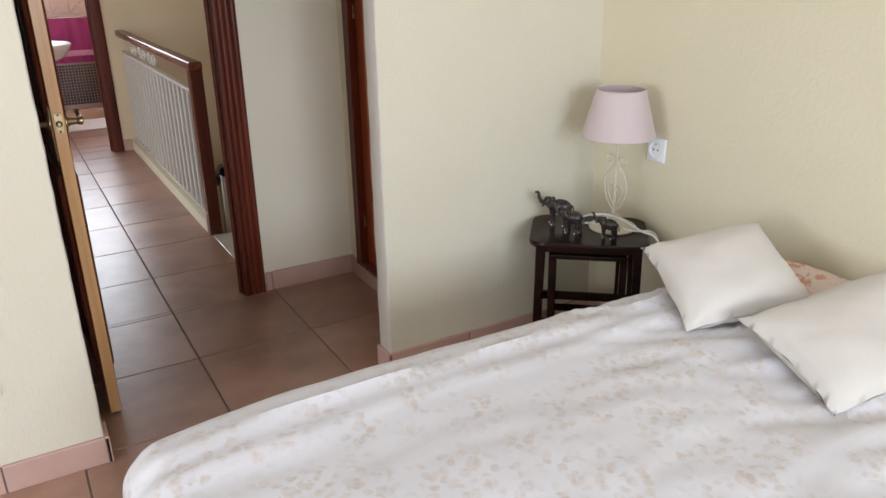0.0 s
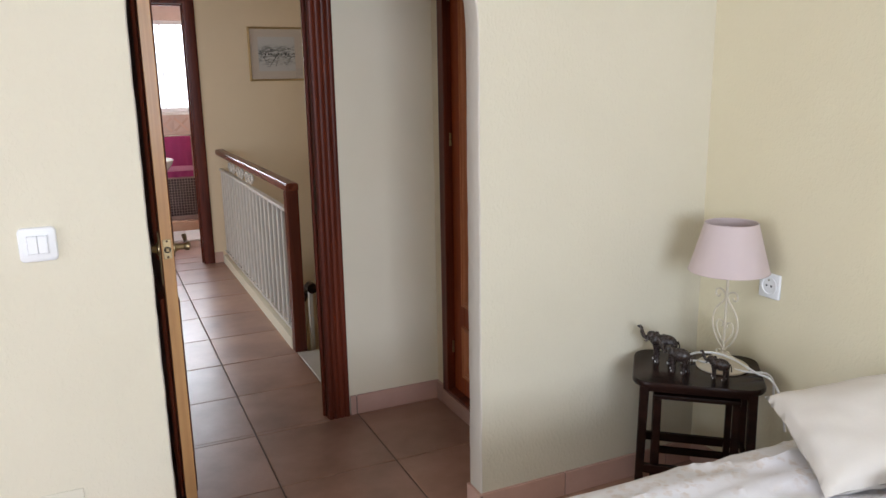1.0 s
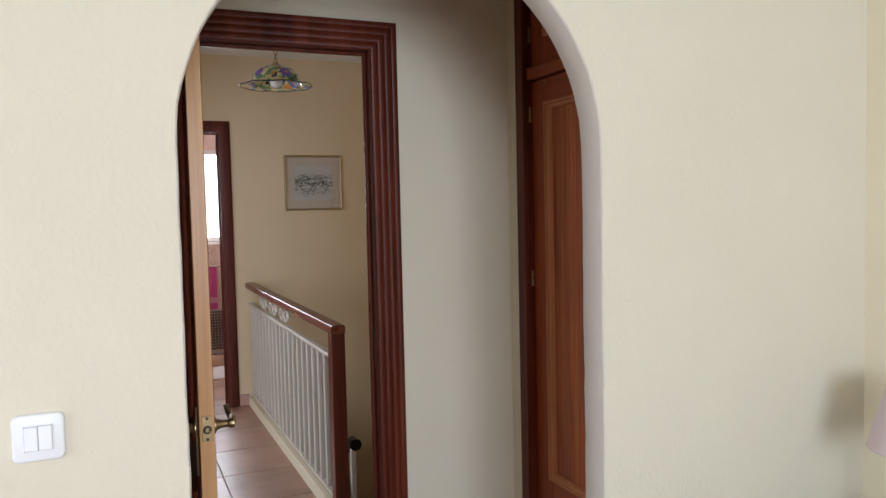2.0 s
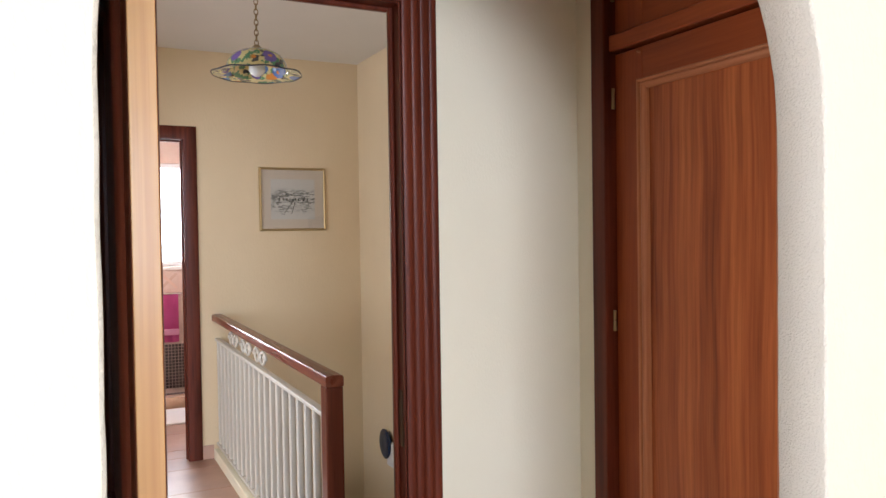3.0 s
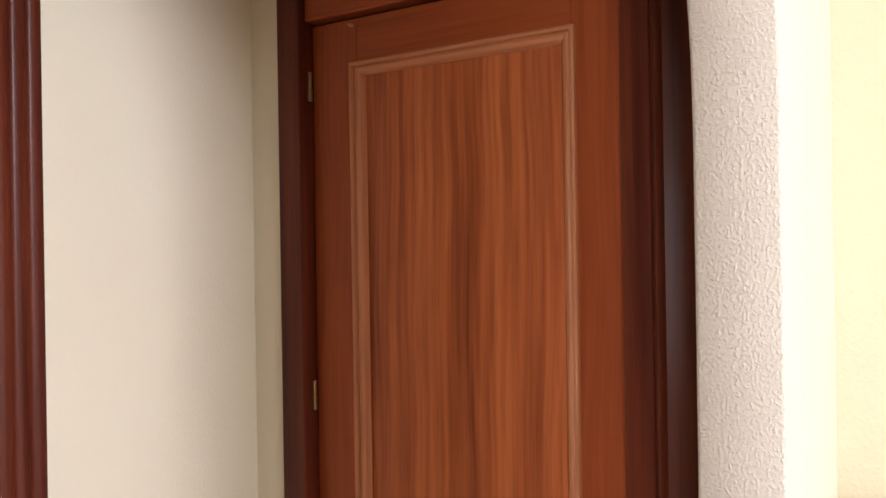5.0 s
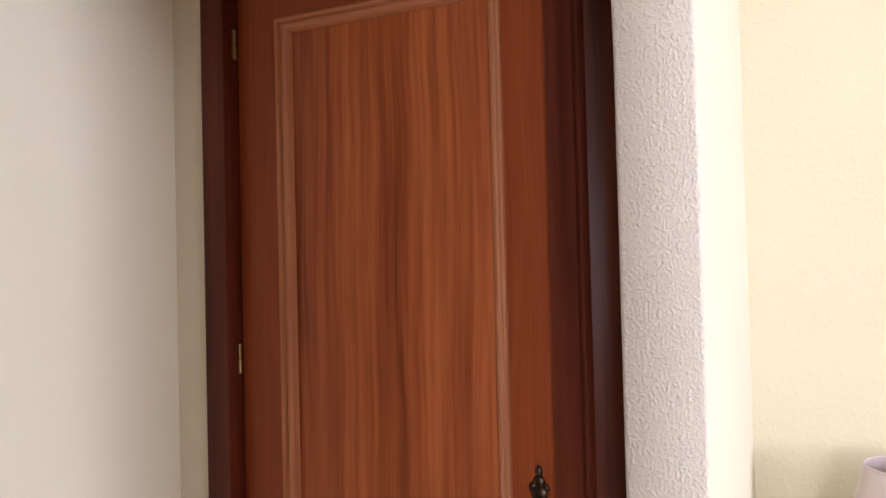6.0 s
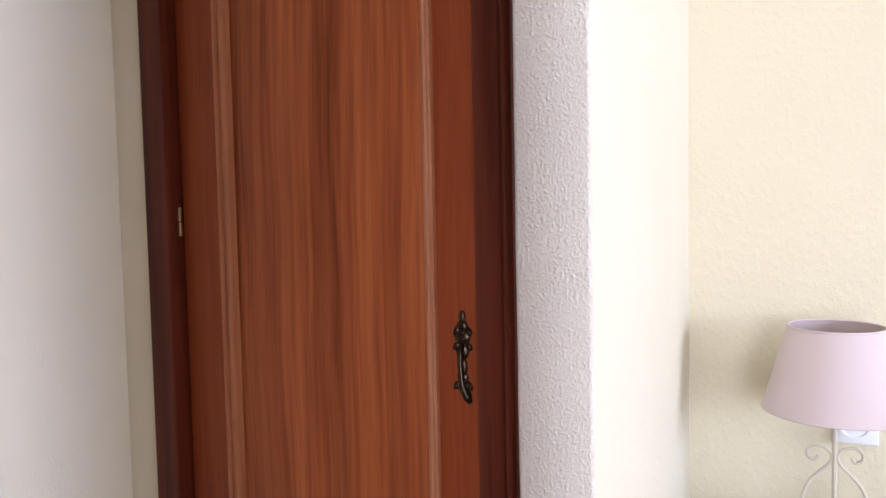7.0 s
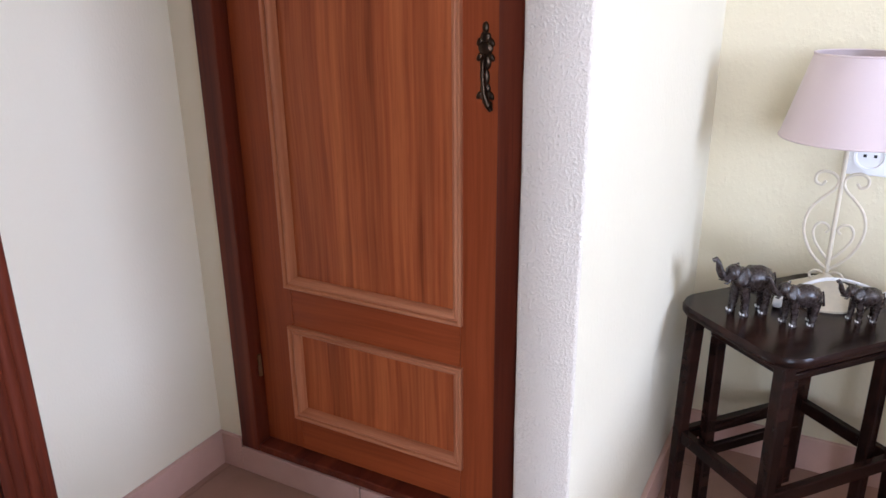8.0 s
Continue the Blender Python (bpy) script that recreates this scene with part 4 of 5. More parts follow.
    bo = thing("tile_border", "terracotta patterned tile border under the window", "tiles", (0, 0, 0), 0, "", "structure")
    for i in range(7):
        x = -0.1 + 0.165 * i
        if x + 0.16 < 1.05:
            t = part("tile", box(x, x + 0.16, 8.592, 8.5995, 0.96, 1.12, 0.002, 1), BATH_TILE, bo)
            for k in (-1, 1):
                bm = bmesh.new()
                a = Vector((x + 0.08, 0, 1.04))
                d, n2 = Vector((1, 0, k)).normalized(), Vector((-k, 0, 1)).normalized()
                pts = [a + d * 0.095 + n2 * 0.012, a - d * 0.095 + n2 * 0.012, a - d * 0.095 - n2 * 0.012, a + d * 0.095 - n2 * 0.012]
                lo = [bm.verts.new((q.x, 8.592 + 0.0005 * k, q.z)) for q in pts]
                hi = [bm.verts.new((q.x, 8.589 + 0.0005 * k, q.z)) for q in pts]
                bm.faces.new(lo)
                bm.faces.new(hi)
                for q in range(4):
                    bm.faces.new((lo[q], lo[(q + 1) % 4], hi[(q + 1) % 4], hi[q]))
                part("ribbon", bm, BORDER_TILE, t)


bathroom()


def sky_backdrop(name, m, w, h, strength):
    """Plain overexposed sky well outside a window."""
    mat = bpy.data.materials.new("bright_sky")
    mat.use_nodes = True
    nt = mat.node_tree
    nt.nodes.remove(nt.nodes["Principled BSDF"])
    e = node(nt, "ShaderNodeEmission", Strength=strength)
    e.inputs["Color"].default_value = (0.93, 0.97, 1.0, 1)
    nt.links.new(e.outputs[0], nt.nodes["Material Output"].inputs[0])
    bm = bmesh.new()
    bm.faces.new([bm.verts.new((x * w / 2, 0, z * h / 2)) for x, z in ((-1, -1), (1, -1), (1, 1), (-1, 1))])
    ob = mesh_ob(name, bm, mat)
    ob.matrix_world = m
    tagged(ob, "overexposed white daylight sky outside the window", "sky", "", "structure")


sky_backdrop("backdrop", pose(1.0, 12.5, 2.0), 9, 7, 5.0)


# ---- bedroom windows behind the camera ----
def casement(name, m, w, h, label):
    ob = tagged(new(name), label, "window", "", "structure")
    ob.matrix_world = m
    f = 0.055
    for b in ((-w / 2, w / 2, -h / 2, -h / 2 + f), (-w / 2, w / 2, h / 2 - f, h / 2), (-w / 2, -w / 2 + f, -h / 2 + f, h / 2 - f), (w / 2 - f, w / 2, -h / 2 + f, h / 2 - f), (-f / 2, f / 2, -h / 2 + f, h / 2 - f)):
        part("window_frame", box(b[0], b[1], -0.03, 0.03, b[2], b[3], 0.004, 1), WINDOW_WHITE, ob)
    for s in (-1, 1):
        c = s * w / 4
        g = part("pane", box(c - w / 4 + f / 2, c + w / 4 - f / 2, -0.003, 0.003, -h / 2 + f, h / 2 - f), GLASS, ob)
        g.visible_shadow = False


casement("window_1", pose(-0.22, Y_SOUTH - 0.06, 1.6), 2.0, 1.5, "white two-pane bedroom window")
casement("window_2", pose(X_WEST - 0.06, 0.1, 1.3, 0, 0, 90), 2.0, 1.7, "white two-pane bedroom side window")


# ---- wall fittings ----
def light_switch():
    s = thing("light_switch", "white double rocker light switch on the stucco wall", "switch", (-0.204, Y_ARCH, 1.072))
    bm = bmesh.new()
    rings = []
    for k, y in ((0.0, 0.0), (0.0, -0.006), (0.0015, -0.009), (0.004, -0.0105)):
        ring = []
        for qx, qz, a0 in ((1, 1, 0), (-1, 1, 90), (-1, -1, 180), (1, -1, 270)):
            for j in range(6):
                a = radians(a0 + 18 * j)
                ring.append(bm.verts.new((qx * 0.030 + (0.012 - k) * math.cos(a), y, qz * 0.030 + (0.012 - k) * math.sin(a))))
        rings.append(ring)
    for a, b in zip(rings, rings[1:]):
        for j in range(24):
            bm.faces.new((a[j], a[(j + 1) % 24], b[(j + 1) % 24], b[j]))
    bm.faces.new(rings[-1])
    bm.faces.new(rings[0][::-1])
    part("plate", bm, PLASTIC, s, "", True)
    part("inner_frame", box(-0.025, 0.025, -0.0120, -0.009, -0.0245, 0.0245, 0.001, 1), PLASTIC, s)
    for k in (-1, 1):
        part("rocker", box(k * 0.0112 - 0.0109, k * 0.0112 + 0.0109, -0.0155, -0.011, -0.0215, 0.0215, 0.002, 2), PLASTIC, s)
    # grey sheet standing in for the shade between and around the rockers
    part("gap_shade", box(-0.0226, 0.0226, -0.0124, -0.0119, -0.022, 0.022), GAP_SHADE, s)


def cover_plate():
    c = thing("cover_plate", "blank painted junction cover plate on the stucco wall", "cover plate", (-0.226, Y_ARCH, 0.36))
    part("plate", box(-0.05, 0.05, -0.004, 0.0, -0.055, 0.055, 0.0015, 1), COVER, c)


def wall_socket():
    s = thing("wall_socket", "white wall power socket above the side table", "socket", (X_EAST, 1.874, 0.769), 90)
    # local -y faces the room
    part("plate", box(-0.042, 0.042, 0.0, 0.010, -0.042, 0.042, 0.005, 3), PLASTIC, s, "", True)
    bm = lathe([(0.031, 0.0105), (0.031, 0.013), (0.026, 0.013), (0.022, 0.004)], 32)
    bmesh.ops.rotate(bm, verts=bm.verts, cent=(0, 0, 0), matrix=Matrix.Rotation(-math.pi / 2, 3, "X"))
    part("well", bm, PLASTIC, s, "", True)
    for k in (-1, 1):
        part("pin_hole", box(k * 0.0095 - 0.003, k * 0.0095 + 0.003, 0.0098, 0.0106, -0.003, 0.003), HOLE_SHADE, s)
    part("earth_clip", box(-0.003, 0.003, 0.0098, 0.0125, 0.017, 0.022), CHROME, s)


light_switch()
cover_plate()
wall_socket()


# ---- corner table and what stands on it ----
TABLE_AT, TABLE_TURN, TABLE_H = (1.676, 1.942), -40.0, 0.498


def side_table():
    t = thing("side_table", "black-brown wooden side table standing across the corner", "table", (*TABLE_AT, 0), TABLE_TURN)
    hx, hy, r = 0.203, 0.157, 0.062
    bm = bmesh.new()
    out = []
    for cx, cy, a0 in ((hx - r, hy - r, 0), (-hx + r, hy - r, 90), (-hx + r, -hy + r, 180), (hx - r, -hy + r, 270)):
        out += [(cx + r * math.cos(radians(a0 + 15 * k)), cy + r * math.sin(radians(a0 + 15 * k))) for k in range(7)]
    rings = []
    for s, z in ((0.985, -0.020), (1.0, -0.015), (1.0, -0.006), (0.985, 0.0), (0.93, 0.0)):
        rings.append([bm.verts.new((x * s, y * s, TABLE_H + z)) for x, y in out])
    for a, b in zip(rings, rings[1:]):
        for k in range(len(out)):
            bm.faces.new((a[k], a[(k + 1) % len(out)], b[(k + 1) % len(out)], b[k]))
    bm.faces.new(rings[0][::-1])
    bm.faces.new(rings[-1])
    part("tabletop", bm, BLACKWOOD, t, "", True)
    lx, ly, g = 0.163, 0.118, 0.0145
    for sx in (-1, 1):
        for sy in (-1, 1):
            x, y = sx * lx, sy * ly
            bm = bmesh.new()
            top = [bm.verts.new((x + u * g, y + v * g, TABLE_H - 0.018)) for u, v in ((-1, -1), (1, -1), (1, 1), (-1, 1))]
            k = 1.06
            bot = [bm.verts.new((x * k + u * g * 0.8, y * k + v * g * 0.8, 0.0)) for u, v in ((-1, -1), (1, -1), (1, 1), (-1, 1))]
            bm.faces.new(top)
            bm.faces.new(bot[::-1])
            for q in range(4):
                bm.faces.new((bot[q], bot[(q + 1) % 4], top[(q + 1) % 4], top[q]))
            bmesh.ops.bevel(bm, geom=bm.edges[:], offset=0.003, segments=1, affect="EDGES")
            part("leg", bm, BLACKWOOD, t)
    for s in (-1, 1):
        part("apron", box(-lx, lx, s * ly - 0.008, s * ly + 0.008, TABLE_H - 0.043, TABLE_H - 0.019, 0.002, 1), BLACKWOOD, t)
        part("apron", box(s * lx - 0.008, s * lx + 0.008, -ly, ly, TABLE_H - 0.043, TABLE_H - 0.019, 0.002, 1), BLACKWOOD, t)
        part("stretcher", box(-lx, lx, s * ly * 1.03 - 0.009, s * ly * 1.03 + 0.009, 0.17, 0.20, 0.002, 1), BLACKWOOD, t)
        part("stretcher", box(s * lx * 1.03 - 0.009, s * lx * 1.03 + 0.009, -ly, ly, 0.17, 0.20, 0.002, 1), BLACKWOOD, t)


side_table()


def nested_table():
    """Smaller table of the same set, pushed in under the larger one."""
    t = thing("nesting_table", "smaller black-brown wooden table nested under the side table", "table", (*TABLE_AT, 0), TABLE_TURN)
    lx, ly, g, top = 0.121, 0.094, 0.0125, TABLE_H - 0.060
    part("tabletop", box(-lx - 0.013, lx + 0.013, -ly - 0.0125, ly + 0.0125, top - 0.016, top, 0.004, 2), BLACKWOOD, t)
    for sx in (-1, 1):
        for sy in (-1, 1):
            x, y = sx * lx, sy * ly
            part("leg", box(x - g, x + g, y - g, y + g, 0.0, top - 0.0165, 0.003, 1), BLACKWOOD, t)
    part("stretcher", box(-lx + g, lx - g, ly - 0.007, ly + 0.007, 0.135, 0.160, 0.002, 1), BLACKWOOD, t)


nested_table()


def table_lamp():
    l = thing("table_lamp", "cream scrolled iron table lamp with a pale pink shade", "lamp", (1.764, 1.918, TABLE_H), 90)
    part("foot", closed(lathe([(0.0, 0.0), (0.082, 0.0), (0.084, 0.005), (0.078, 0.010), (0.055, 0.022), (0.030, 0.036), (0.012, 0.048), (0.006, 0.054)], 40)), IRON, l, "", True)
    part("stem", tube([(0, 0, 0.03), (0, 0, 0.355)], 0.0045, 10), IRON, l, "", True)
    for s in (-1, 1):
        # outer pear-shaped wire with curled top, inner heart, foot curls
        pts = [(s * x, 0, z) for x, z in ((0.0, 0.062), (0.014, 0.075), (0.030, 0.098), (0.041, 0.130), (0.043, 0.160), (0.036, 0.188), (0.022, 0.210), (0.008, 0.228), (0.004, 0.245), (0.012, 0.258), (0.026, 0.262), (0.036, 0.254), (0.036, 0.240), (0.027, 0.235), (0.022, 0.243))]
        part("scroll", tube(smooth_path([(1.25 * a, b2, c) for a, b2, c in pts]), 0.0032, 8), IRON, l, "", True)
        pts = [(1.2 * s * x, 0, z) for x, z in ((0.0, 0.080), (0.012, 0.096), (0.025, 0.118), (0.030, 0.140), (0.024, 0.156), (0.012, 0.156), (0.006, 0.146), (0.011, 0.138))]
        part("scroll", tube(smooth_path(pts), 0.0028, 8), IRON, l, "", True)
        pts = [(s * x, 0, z) for x, z in ((0.0, 0.045), (0.010, 0.055), (0.022, 0.056), (0.030, 0.048), (0.027, 0.040), (0.020, 0.043))]
        part("scroll", tube(smooth_path(pts), 0.0028, 8), IRON, l, "", True)
    zb, zt = 0.331, 0.486
    bm = lathe([(0.125, zb), (0.082, zt)], 56)
    lathe([(0.1235, zb), (0.0805, zt)], 56, bm)
    sh = part("shade", bm, SHADE, l, "pale pink fabric drum shade", True)
    for r, z in ((0.1245, zb), (0.0815, zt)):
        part("rim", tube([(r * math.cos(2 * math.pi * k / 48), r * math.sin(2 * math.pi * k / 48), z) for k in range(49)], 0.0022, 6, cap=False), SHADE, sh, "", True)
    part("bulb_holder", closed(lathe([(0.014, 0.345), (0.014, 0.395), (0.010, 0.40)], 16)), PLASTIC, l, "", True)
    part("spider", tube([(-0.095, 0, 0.40), (0.095, 0, 0.40)], 0.002, 6), IRON, l)


table_lamp()


def elephant(at, turn, size):
    """Standing elephant with raised trunk, as one mesh; faces local -x; size is its body height."""
    bm = bmesh.new()
    k = size
    ellipsoid(bm, (0.05 * k, 0, 0.66 * k), (0.40 * k, 0.235 * k, 0.265 * k), (0, 4, 0), 18, 12)
    ellipsoid(bm, (-0.20 * k, 0, 0.70 * k), (0.22 * k, 0.20 * k, 0.22 * k), (0, 0, 0), 14, 10)
    ellipsoid(bm, (-0.40 * k, 0, 0.83 * k), (0.17 * k, 0.145 * k, 0.17 * k), (0, 25, 0), 14, 10)
    tube([(-0.46 * k, 0, 0.80 * k), (-0.56 * k, 0, 0.74 * k), (-0.64 * k, 0, 0.80 * k), (-0.70 * k, 0, 0.93 * k), (-0.745 * k, 0, 1.06 * k), (-0.80 * k, 0, 1.13 * k), (-0.86 * k, 0, 1.12 * k)], 0.05, 10, bm,
         [0.10 * k, 0.085 * k, 0.075 * k, 0.062 * k, 0.052 * k, 0.048 * k, 0.04 * k])
    for s in (-1, 1):
        ellipsoid(bm, (-0.30 * k, s * 0.17 * k, 0.80 * k), (0.12 * k, 0.03 * k, 0.17 * k), (s * 18, 15, s * 25), 12, 8)
        tube([(-0.47 * k, s * 0.07 * k, 0.74 * k), (-0.56 * k, s * 0.09 * k, 0.66 * k), (-0.64 * k, s * 0.09 * k, 0.68 * k)], 0.02, 8, bm, [0.028 * k, 0.022 * k, 0.008 * k])
        for x, dx in ((-0.22, -0.06 * s), (0.28, 0.05 * s)):
            tube([(x * k, s * 0.12 * k, 0.58 * k), ((x + dx * 0.5) * k, s * 0.13 * k, 0.28 * k), ((x + dx) * k, s * 0.13 * k, 0.06 * k), ((x + dx) * k, s * 0.13 * k, 0.0)], 0.1, 12, bm, [0.115 * k, 0.078 * k, 0.066 * k, 0.082 * k])
    tube([(0.43 * k, 0, 0.75 * k), (0.49 * k, 0, 0.62 * k), (0.50 * k, 0, 0.42 * k)], 0.02, 8, bm, [0.035 * k, 0.022 * k, 0.03 * k])
    for v in bm.verts:
        v.co += 0.022 * k * noise.noise_vector(v.co * (9 / k)) + 0.014 * k * noise.noise_vector(v.co * (24 / k))
        v.co.z = max(v.co.z, 0.0)
    first_nail = len(bm.faces)
    for x, s in ((-0.28, 1), (-0.16, -1), (0.33, 1), (0.23, -1)):
        for a in (-40, 0, 40):
            ellipsoid(bm, ((x - 0.082 * math.cos(radians(a))) * k, (s * 0.13 + 0.082 * math.sin(radians(a))) * k, 0.028 * k), (0.018 * k, 0.022 * k, 0.028 * k), (0, 0, -a), 8, 5)
    nails = [i >= first_nail for i in range(len(bm.faces))]
    ob = mesh_ob("elephant_figurine", bm, STATUE, None, "", True)
    ob.data.materials.append(PLASTIC)
    ob.data.polygons.foreach_set("material_index", [int(n) for n in nails])
    ob.matrix_world = pose(*at, 0, 0, turn)
    tagged(ob, "dark brown resin elephant figurine with raised trunk", "figurine", "elephants on the side table")


elephant((1.622, 2.042, TABLE_H), -50, 0.104)
elephant((1.607, 1.951, TABLE_H), -60, 0.086)
elephant((1.678, 1.844, TABLE_H), -60, 0.073)


def charger_cable():
    c = thing("lamp_cable", "white lamp cable with an inline switch lying over the table", "cable", (0, 0, TABLE_H))
    z = 0.006
    part("cord", tube(smooth_path([(1.735, 1.97, z), (1.70, 1.99, z + 0.002), (1.665, 1.985, z + 0.012), (1.675, 1.965, 0.045), (1.715, 1.915, 0.058), (1.755, 1.862, 0.045), (1.79, 1.80, 0.014), (1.815, 1.765, 0.0), (1.825, 1.73, -0.05), (1.835, 1.71, -0.16)]), 0.0036, 8), PLASTIC, c, "", True)
    part("cord", tube(smooth_path([(1.72, 1.975, z), (1.70, 1.945, z + 0.014), (1.74, 1.87, 0.016), (1.79, 1.825, 0.008), (1.835, 1.80, 0.004), (1.86, 1.79, -0.03), (1.875, 1.80, -0.12)]), 0.0036, 8), PLASTIC, c, "", True)
    part("inline_switch", box(1.655, 1.69, 1.985, 2.003, 0.003, 0.020, 0.006, 3), PLASTIC, c, "", True)


charger_cable()


# ---- bed ----
BED_X0, BED_X1, BED_Y0, BED_Y1, BED_Z = 0.03, 1.87, 0.05, 1.478, 0.505


def bed():
    b = thing("double_bed", "double bed with a white floral bedspread reaching down its sides", "bed")
    b.matrix_world = Matrix.Translation((1.9, 1.47, 0)) @ pose(0, 0, 0, 0, 0, 0.3) @ Matrix.Translation((-1.9, -1.47, 0))
    part("base", box(BED_X0 + 0.08, BED_X1 - 0.01, BED_Y0 + 0.08, BED_Y1 - 0.09, 0.06, 0.26, 0.01, 2), PASSEPARTOUT, b, "pale divan base")
    part("mattress", box(BED_X0 + 0.06, BED_X1 - 0.01, BED_Y0 + 0.06, BED_Y1 - 0.07, 0.26, 0.47, 0.05, 4), CUSHION, b)
    for x in (BED_X0 + 0.2, BED_X1 - 0.15):
        for y in (BED_Y0 + 0.2, BED_Y1 - 0.2):
            part("foot", closed(lathe([(0.02, 0.0), (0.028, 0.065)], 16, None, (x, y, 0))), BLACKWOOD, b)
    # cover: rounded sheet with soft folds
    nu, nv = 150, 120
    bm = bmesh.new()
    rad, drop = 0.085, 0.40

    def bend(s, length):
        """Arc length s past an edge of a sheet: (across, down)."""
        arc = rad * math.pi / 2
        if s <= 0:
            return s, 0.0
        if s < arc:
            a = s / rad
            return rad * math.sin(a), rad * (1 - math.cos(a))
        return rad + 0.03 * (s - arc), rad + (s - arc)

    xs = [-(drop + rad) + (BED_X1 - BED_X0 - rad + drop + rad) * i / nu for i in range(nu + 1)]
    width = BED_Y1 - BED_Y0 - 2 * rad
    ys = [-(drop + rad) + (width + 2 * (drop + rad)) * j / nv for j in range(nv + 1)]
    grid = []
    for y in ys:
        row = []
        for x in xs:
            ax, dx = bend(-x, 0)
            side = y if y < 0 else (y - width if y > width else 0)
            ay, dy = bend(abs(side), 0)
            px = BED_X0 + rad - ax
            py = BED_Y0 + rad + (y if side == 0 else (-ay if y < 0 else width + ay))
            # rounded plan corner at the foot
            if x < 0 and side != 0:
                q = math.hypot(ax, ay)
                lim = max(ax, ay)
                if q > 1e-6:
                    px = BED_X0 + rad - ax * lim / q
                    py = BED_Y0 + rad + (-ay * lim / q if y < 0 else width + ay * lim / q)
                d = max(dx, dy)
            else:
                d = dx + dy
            z = BED_Z - d
            # the cover bellies out along the side towards the arch
            q = min(max((px - 0.07) / 1.45, 0.0), 1.0)
            belly = math.sin(math.pi * q ** 0.62) * min(max(y / width, 0.0), 1.0) ** 5
            p = Vector((px, py + 0.034 * belly, z + 0.012 * belly))
            fold = 0.010 * noise.noise(Vector((px * 2.2, py * 5.5, 0.3))) + 0.006 * noise.noise(Vector((px * 6 + py * 3, py * 16, 2.0)))
            head = max(0.0, (px - 0.95) / 0.6)
            crease = 0.019 * min(head, 1) * (1 - 2 * abs(noise.noise(Vector(((py + px * 0.45) * 15, (px - py * 0.45) * 2.5, 7.0)))))
            if d < rad:
                p.z += fold + crease + 0.006 * math.exp(-(((py - BED_Y1 + 0.20 + 0.03 * noise.noise(Vector((px * 2.3, 3.0, 0)))) / 0.016) ** 2)) + 0.011 * math.exp(-(((py - BED_Y1 + 0.125 + 0.012 * noise.noise(Vector((px * 3, 0, 0)))) / 0.014) ** 2))
            else:
                p.x -= 0.012 * noise.noise(Vector((py * 7, 1.0, z))) if x < 0 else 0.0
                p.y += (1 if y > 0 else -1) * 0.014 * (noise.noise(Vector((px * 6.5, 4.0, z))) + 0.5) if side != 0 else 0.0
            row.append(bm.verts.new(p))
        grid.append(row)
    for j in range(nv):
        for i in range(nu):
            bm.faces.new((grid[j][i], grid[j][i + 1], grid[j + 1][i + 1], grid[j + 1][i]))
    part("bedspread", bm, BEDSPREAD, b, "white cotton bedspread with faded beige flowers", True)


bed()


def cushion(name, at, rot, w, h, thick, mat, label, category="cushion"):
    """Stuffed cushion with pointed corners and a sewn edge."""
    bm, n = bmesh.new(), 26
    for s in (1, -1):
        g = []
        for j in range(n + 1):
            row = []
            for i in range(n + 1):
                u, v = 2 * i / n - 1, 2 * j / n - 1
                k = max(0.0, (1 - abs(u) ** 2.6) * (1 - abs(v) ** 2.6)) ** 0.5
                pin = 1 - 0.075 * (1 - abs(v) ** 2) * abs(u) ** 4
                pin2 = 1 - 0.075 * (1 - abs(u) ** 2) * abs(v) ** 4
                x, y, z = u * w / 2 * pin, v * h / 2 * pin2, s * thick / 2 * k
                z += 0.014 * noise.noise(Vector((x * 9, y * 9, s * 3.0 + w))) * k + 0.006 * noise.noise(Vector((x * 30, y * 24, s))) * (1 - k * 0.5)
                row.append(bm.verts.new((x, y, z)))
            g.append(row)
        for j in range(n):
            for i in range(n):
                f = (g[j][i], g[j][i + 1], g[j + 1][i + 1], g[j + 1][i])
                bm.faces.new(f if s > 0 else f[::-1])
    bmesh.ops.remove_doubles(bm, verts=bm.verts, dist=0.0008)
    ob = mesh_ob(name, bm, mat, None, "", True)
    ob.matrix_world = Matrix.Translation(at) @ Euler([radians(a) for a in rot]).to_matrix().to_4x4()
    tagged(ob, label, category)


cushion("cushion", (1.545, 1.253, 0.605), (20, -10, -25), 0.34, 0.325, 0.13, CUSHION, "plump cream linen cushion leaning back on the bed")
cushion("cushion", (1.586, 0.871, 0.582), (14, -9, -14), 0.47, 0.32, 0.13, CUSHION, "plump cream linen cushion lying beside another on the bed")
cushion("pillow", (1.79, 1.10, 0.515), (0, -16, 0), 0.22, 0.50, 0.10, SALMON, "salmon floral pillow tucked behind the cushions", "pillow")


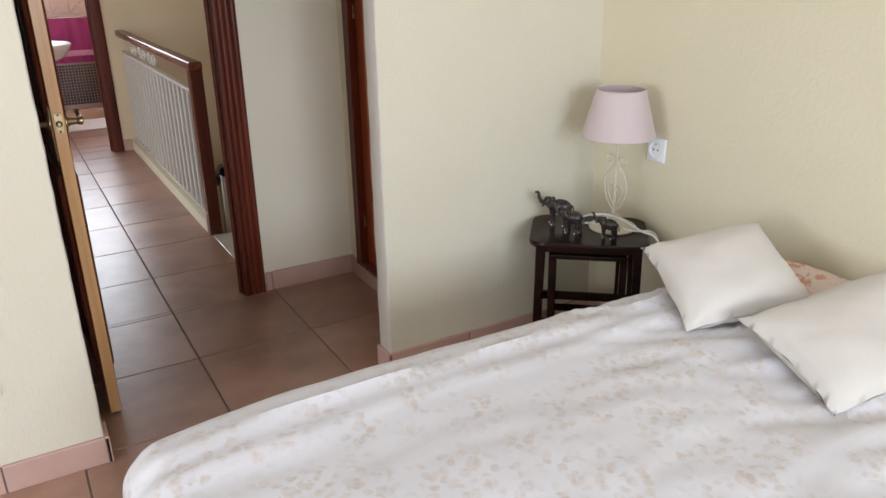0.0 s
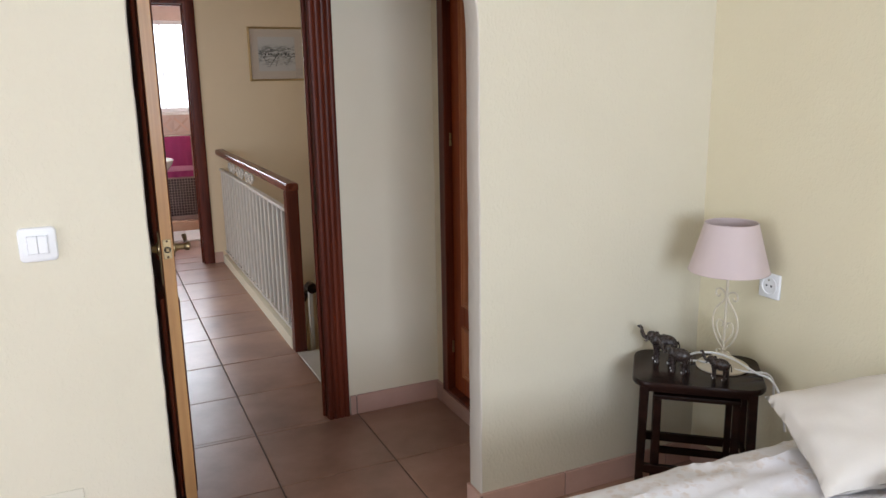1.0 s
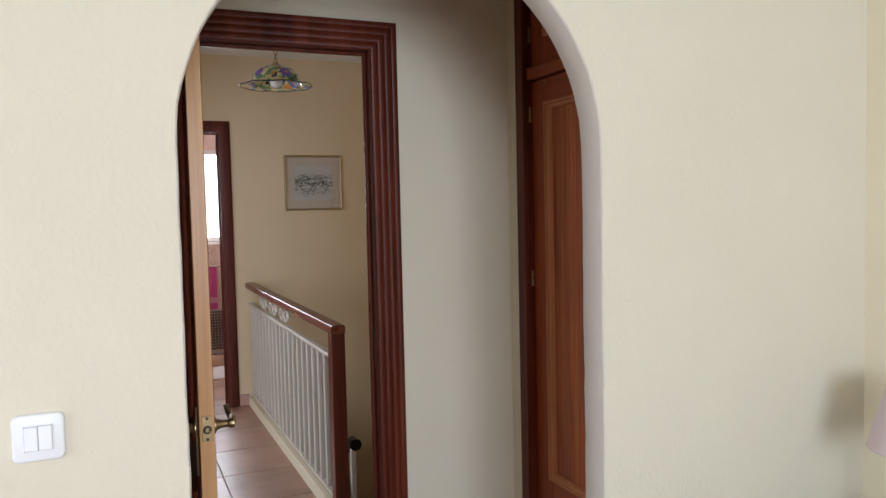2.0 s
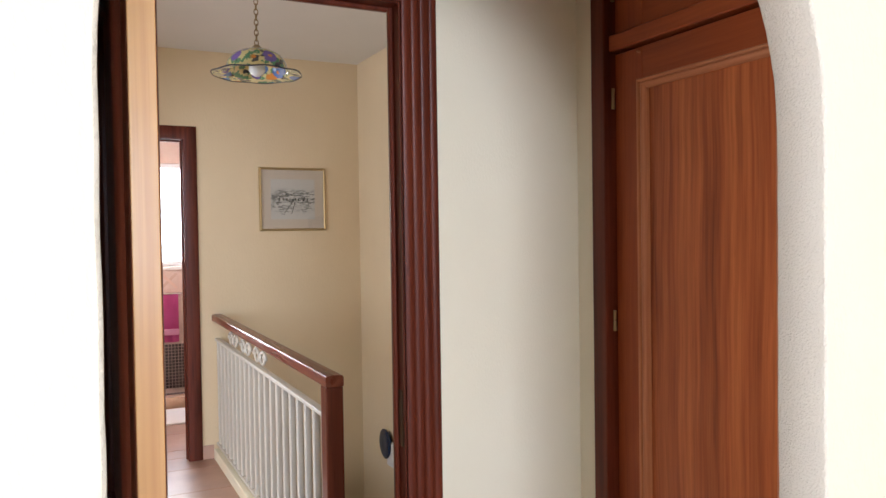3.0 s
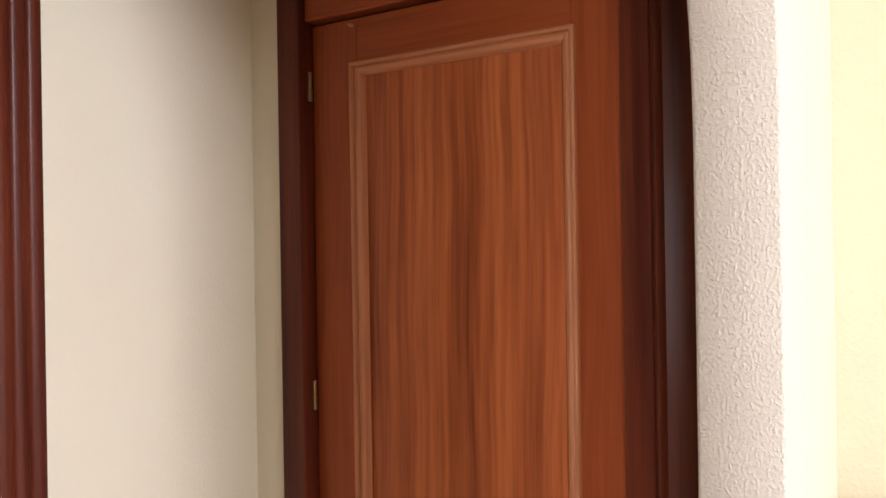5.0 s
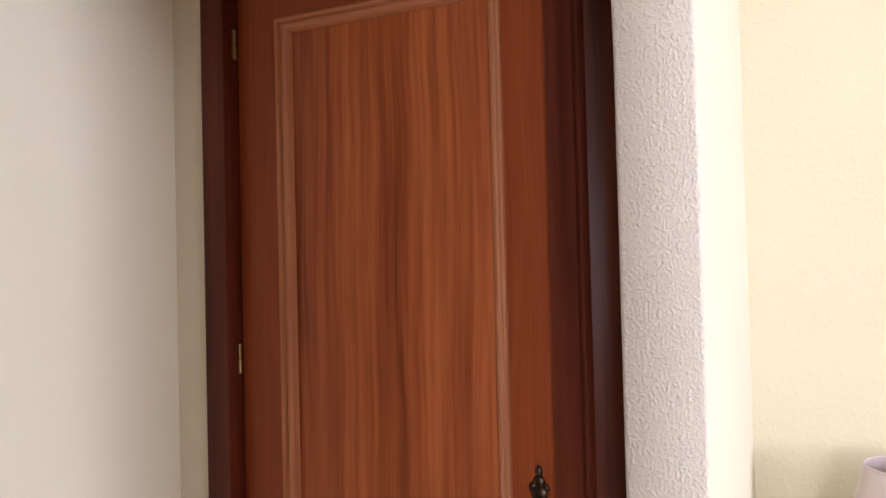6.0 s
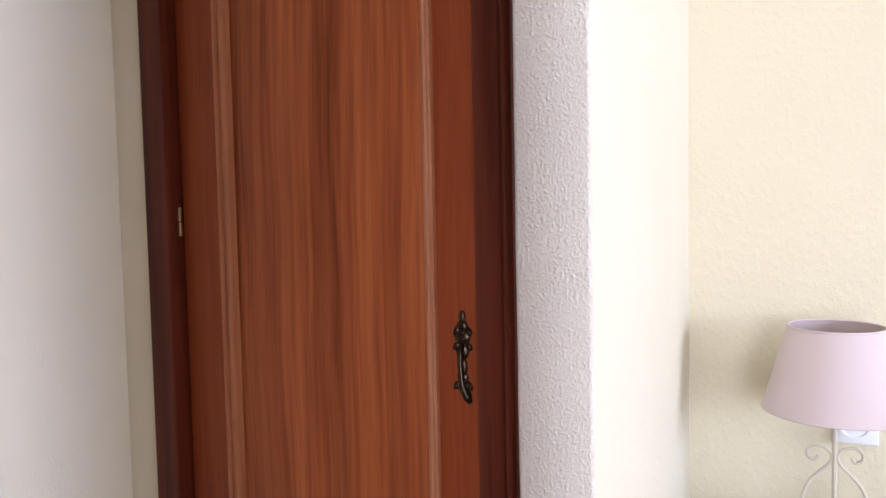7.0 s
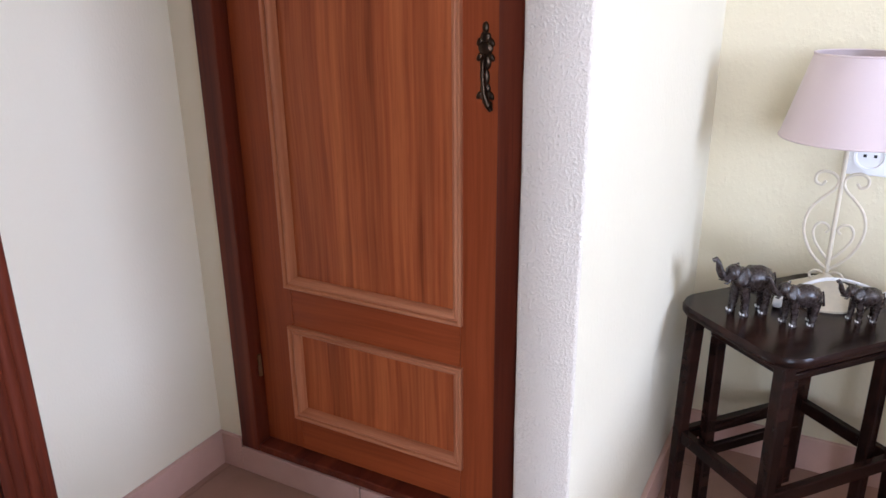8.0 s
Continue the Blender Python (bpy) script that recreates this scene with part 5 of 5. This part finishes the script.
# ---- pieces: skirting and floor tiles ----
def skirting(name, label, runs, high=0.088):
    ob = thing(name, label, "baseboard", (0, 0, 0), 0, "", "structure")
    for (xa, ya), (xb, yb), (nx, ny), first in runs:
        length = math.hypot(xb - xa, yb - ya)
        dx, dy = (xb - xa) / length, (yb - ya) / length
        cuts, s = [0.0], first
        while s < length - 0.02:
            cuts.append(s)
            s += 0.452
        cuts.append(length)
        for a, b in zip(cuts, cuts[1:]):
            a, b = a + (0.002 if a > 0 else 0), b - (0.002 if b < length else 0)
            p, q = (xa + dx * a, ya + dy * a), (xa + dx * b + nx * 0.012, ya + dy * b + ny * 0.012)
            part("tile", box(min(p[0], q[0]), max(p[0], q[0]), min(p[1], q[1]), max(p[1], q[1]), 0.0, high, 0.0025, 2), SKIRT, ob)
        p, q = (xa, ya), (xb + nx * 0.008, yb + ny * 0.008)
        part("joint_filler", box(min(p[0], q[0]), max(p[0], q[0]), min(p[1], q[1]), max(p[1], q[1]), 0.0, high - 0.006), GROUT, ob)


skirting("baseboard_bedroom", "pink clay tile skirting round the bedroom", [((ARCH_X1, Y_ARCH), (X_EAST, Y_ARCH), (0, -1), 0.33), ((X_WEST, Y_ARCH), (ARCH_X0, Y_ARCH), (0, -1), 0.36), ((X_EAST, Y_SOUTH), (X_EAST, Y_ARCH - 0.012), (-1, 0), 0.2),
                                                                                  ((ARCH_X1, Y_ARCH - 0.012), (ARCH_X1, Y_ARCH_BACK), (-1, 0), 0.4), ((ARCH_X0, Y_ARCH - 0.012), (ARCH_X0, Y_ARCH_BACK), (1, 0), 0.4)])
skirting("baseboard_vestibule", "pink clay tile skirting in the vestibule", [((0.855, Y_DOOR), (X_CUP, Y_DOOR), (0, -1), 0.028), ((X_CUP, 3.0925), (X_CUP, Y_DOOR - 0.012), (-1, 0), 0.48)], 0.088)
skirting("baseboard_cupboard", "low pink clay tile strip under the built-in cupboard", [((X_CUP, Y_ARCH_BACK), (X_CUP, 3.0915), (-1, 0), 0.475)], 0.066)
# Unseen window, added to hold the passage's fill lamp.
casement("window_3", pose(-2.04, 4.5, 1.3, 0, 0, 90), 1.6, 1.7, "white two-pane window of the unseen, added side room")
skirting("baseboard_hall", "pink clay tile skirting in the passage", [((0.757, Y_FAR), (0.825, Y_FAR), (0, -1), 0.4), ((-0.05, 6.05), (-0.05, Y_FAR), (1, 0), 0.3)])


def floor_tiles():
    pitch, gap, ox, oy = 0.453, 0.005, 0.434, 2.235
    full = None
    areas = [(bpy.data.objects["floor"], X_WEST, X_EAST, Y_SOUTH, oy), (floor_passage, -0.03, X_CUP, oy, oy + 2 * pitch), (floor_passage, 0.06, X_CUP, oy + 2 * pitch, Y_DOOR),
             (floor_hall, -0.05, 0.838, Y_DOOR, Y_FAR_BACK), (floor_bath, -1.2, 1.05, Y_FAR_BACK, 8.05)]
    for parent, x0, x1, y0, y1 in areas:
        for i in range(-11, 5):
            for j in range(-12, 15):
                a, b = max(ox + pitch * i, x0), min(ox + pitch * (i + 1), x1)
                c, d = max(oy + pitch * j, y0), min(oy + pitch * (j + 1), y1)
                if b - a < 0.006 or d - c < 0.006:
                    continue
                ga = gap / 2
                w, h = b - a - 2 * ga, d - c - (0 if (d == Y_DOOR or c == Y_DOOR) else 2 * ga)
                cy = (c + d) / 2
                whole = abs(b - a - pitch) < 1e-4 and abs(d - c - pitch) < 1e-4
                if whole and full:
                    ob = new("tile", full)
                else:
                    bm = box(-w / 2, w / 2, -h / 2, h / 2, -0.012, 0.0, 0.0022 if min(w, h) > 0.02 else 0.0, 1)
                    ob = mesh_ob("tile", bm, CLAY)
                    if whole:
                        full = ob.data
                ob.parent = parent
                ob.location = ((a + b) / 2, cy, 0.0)


floor_tiles()
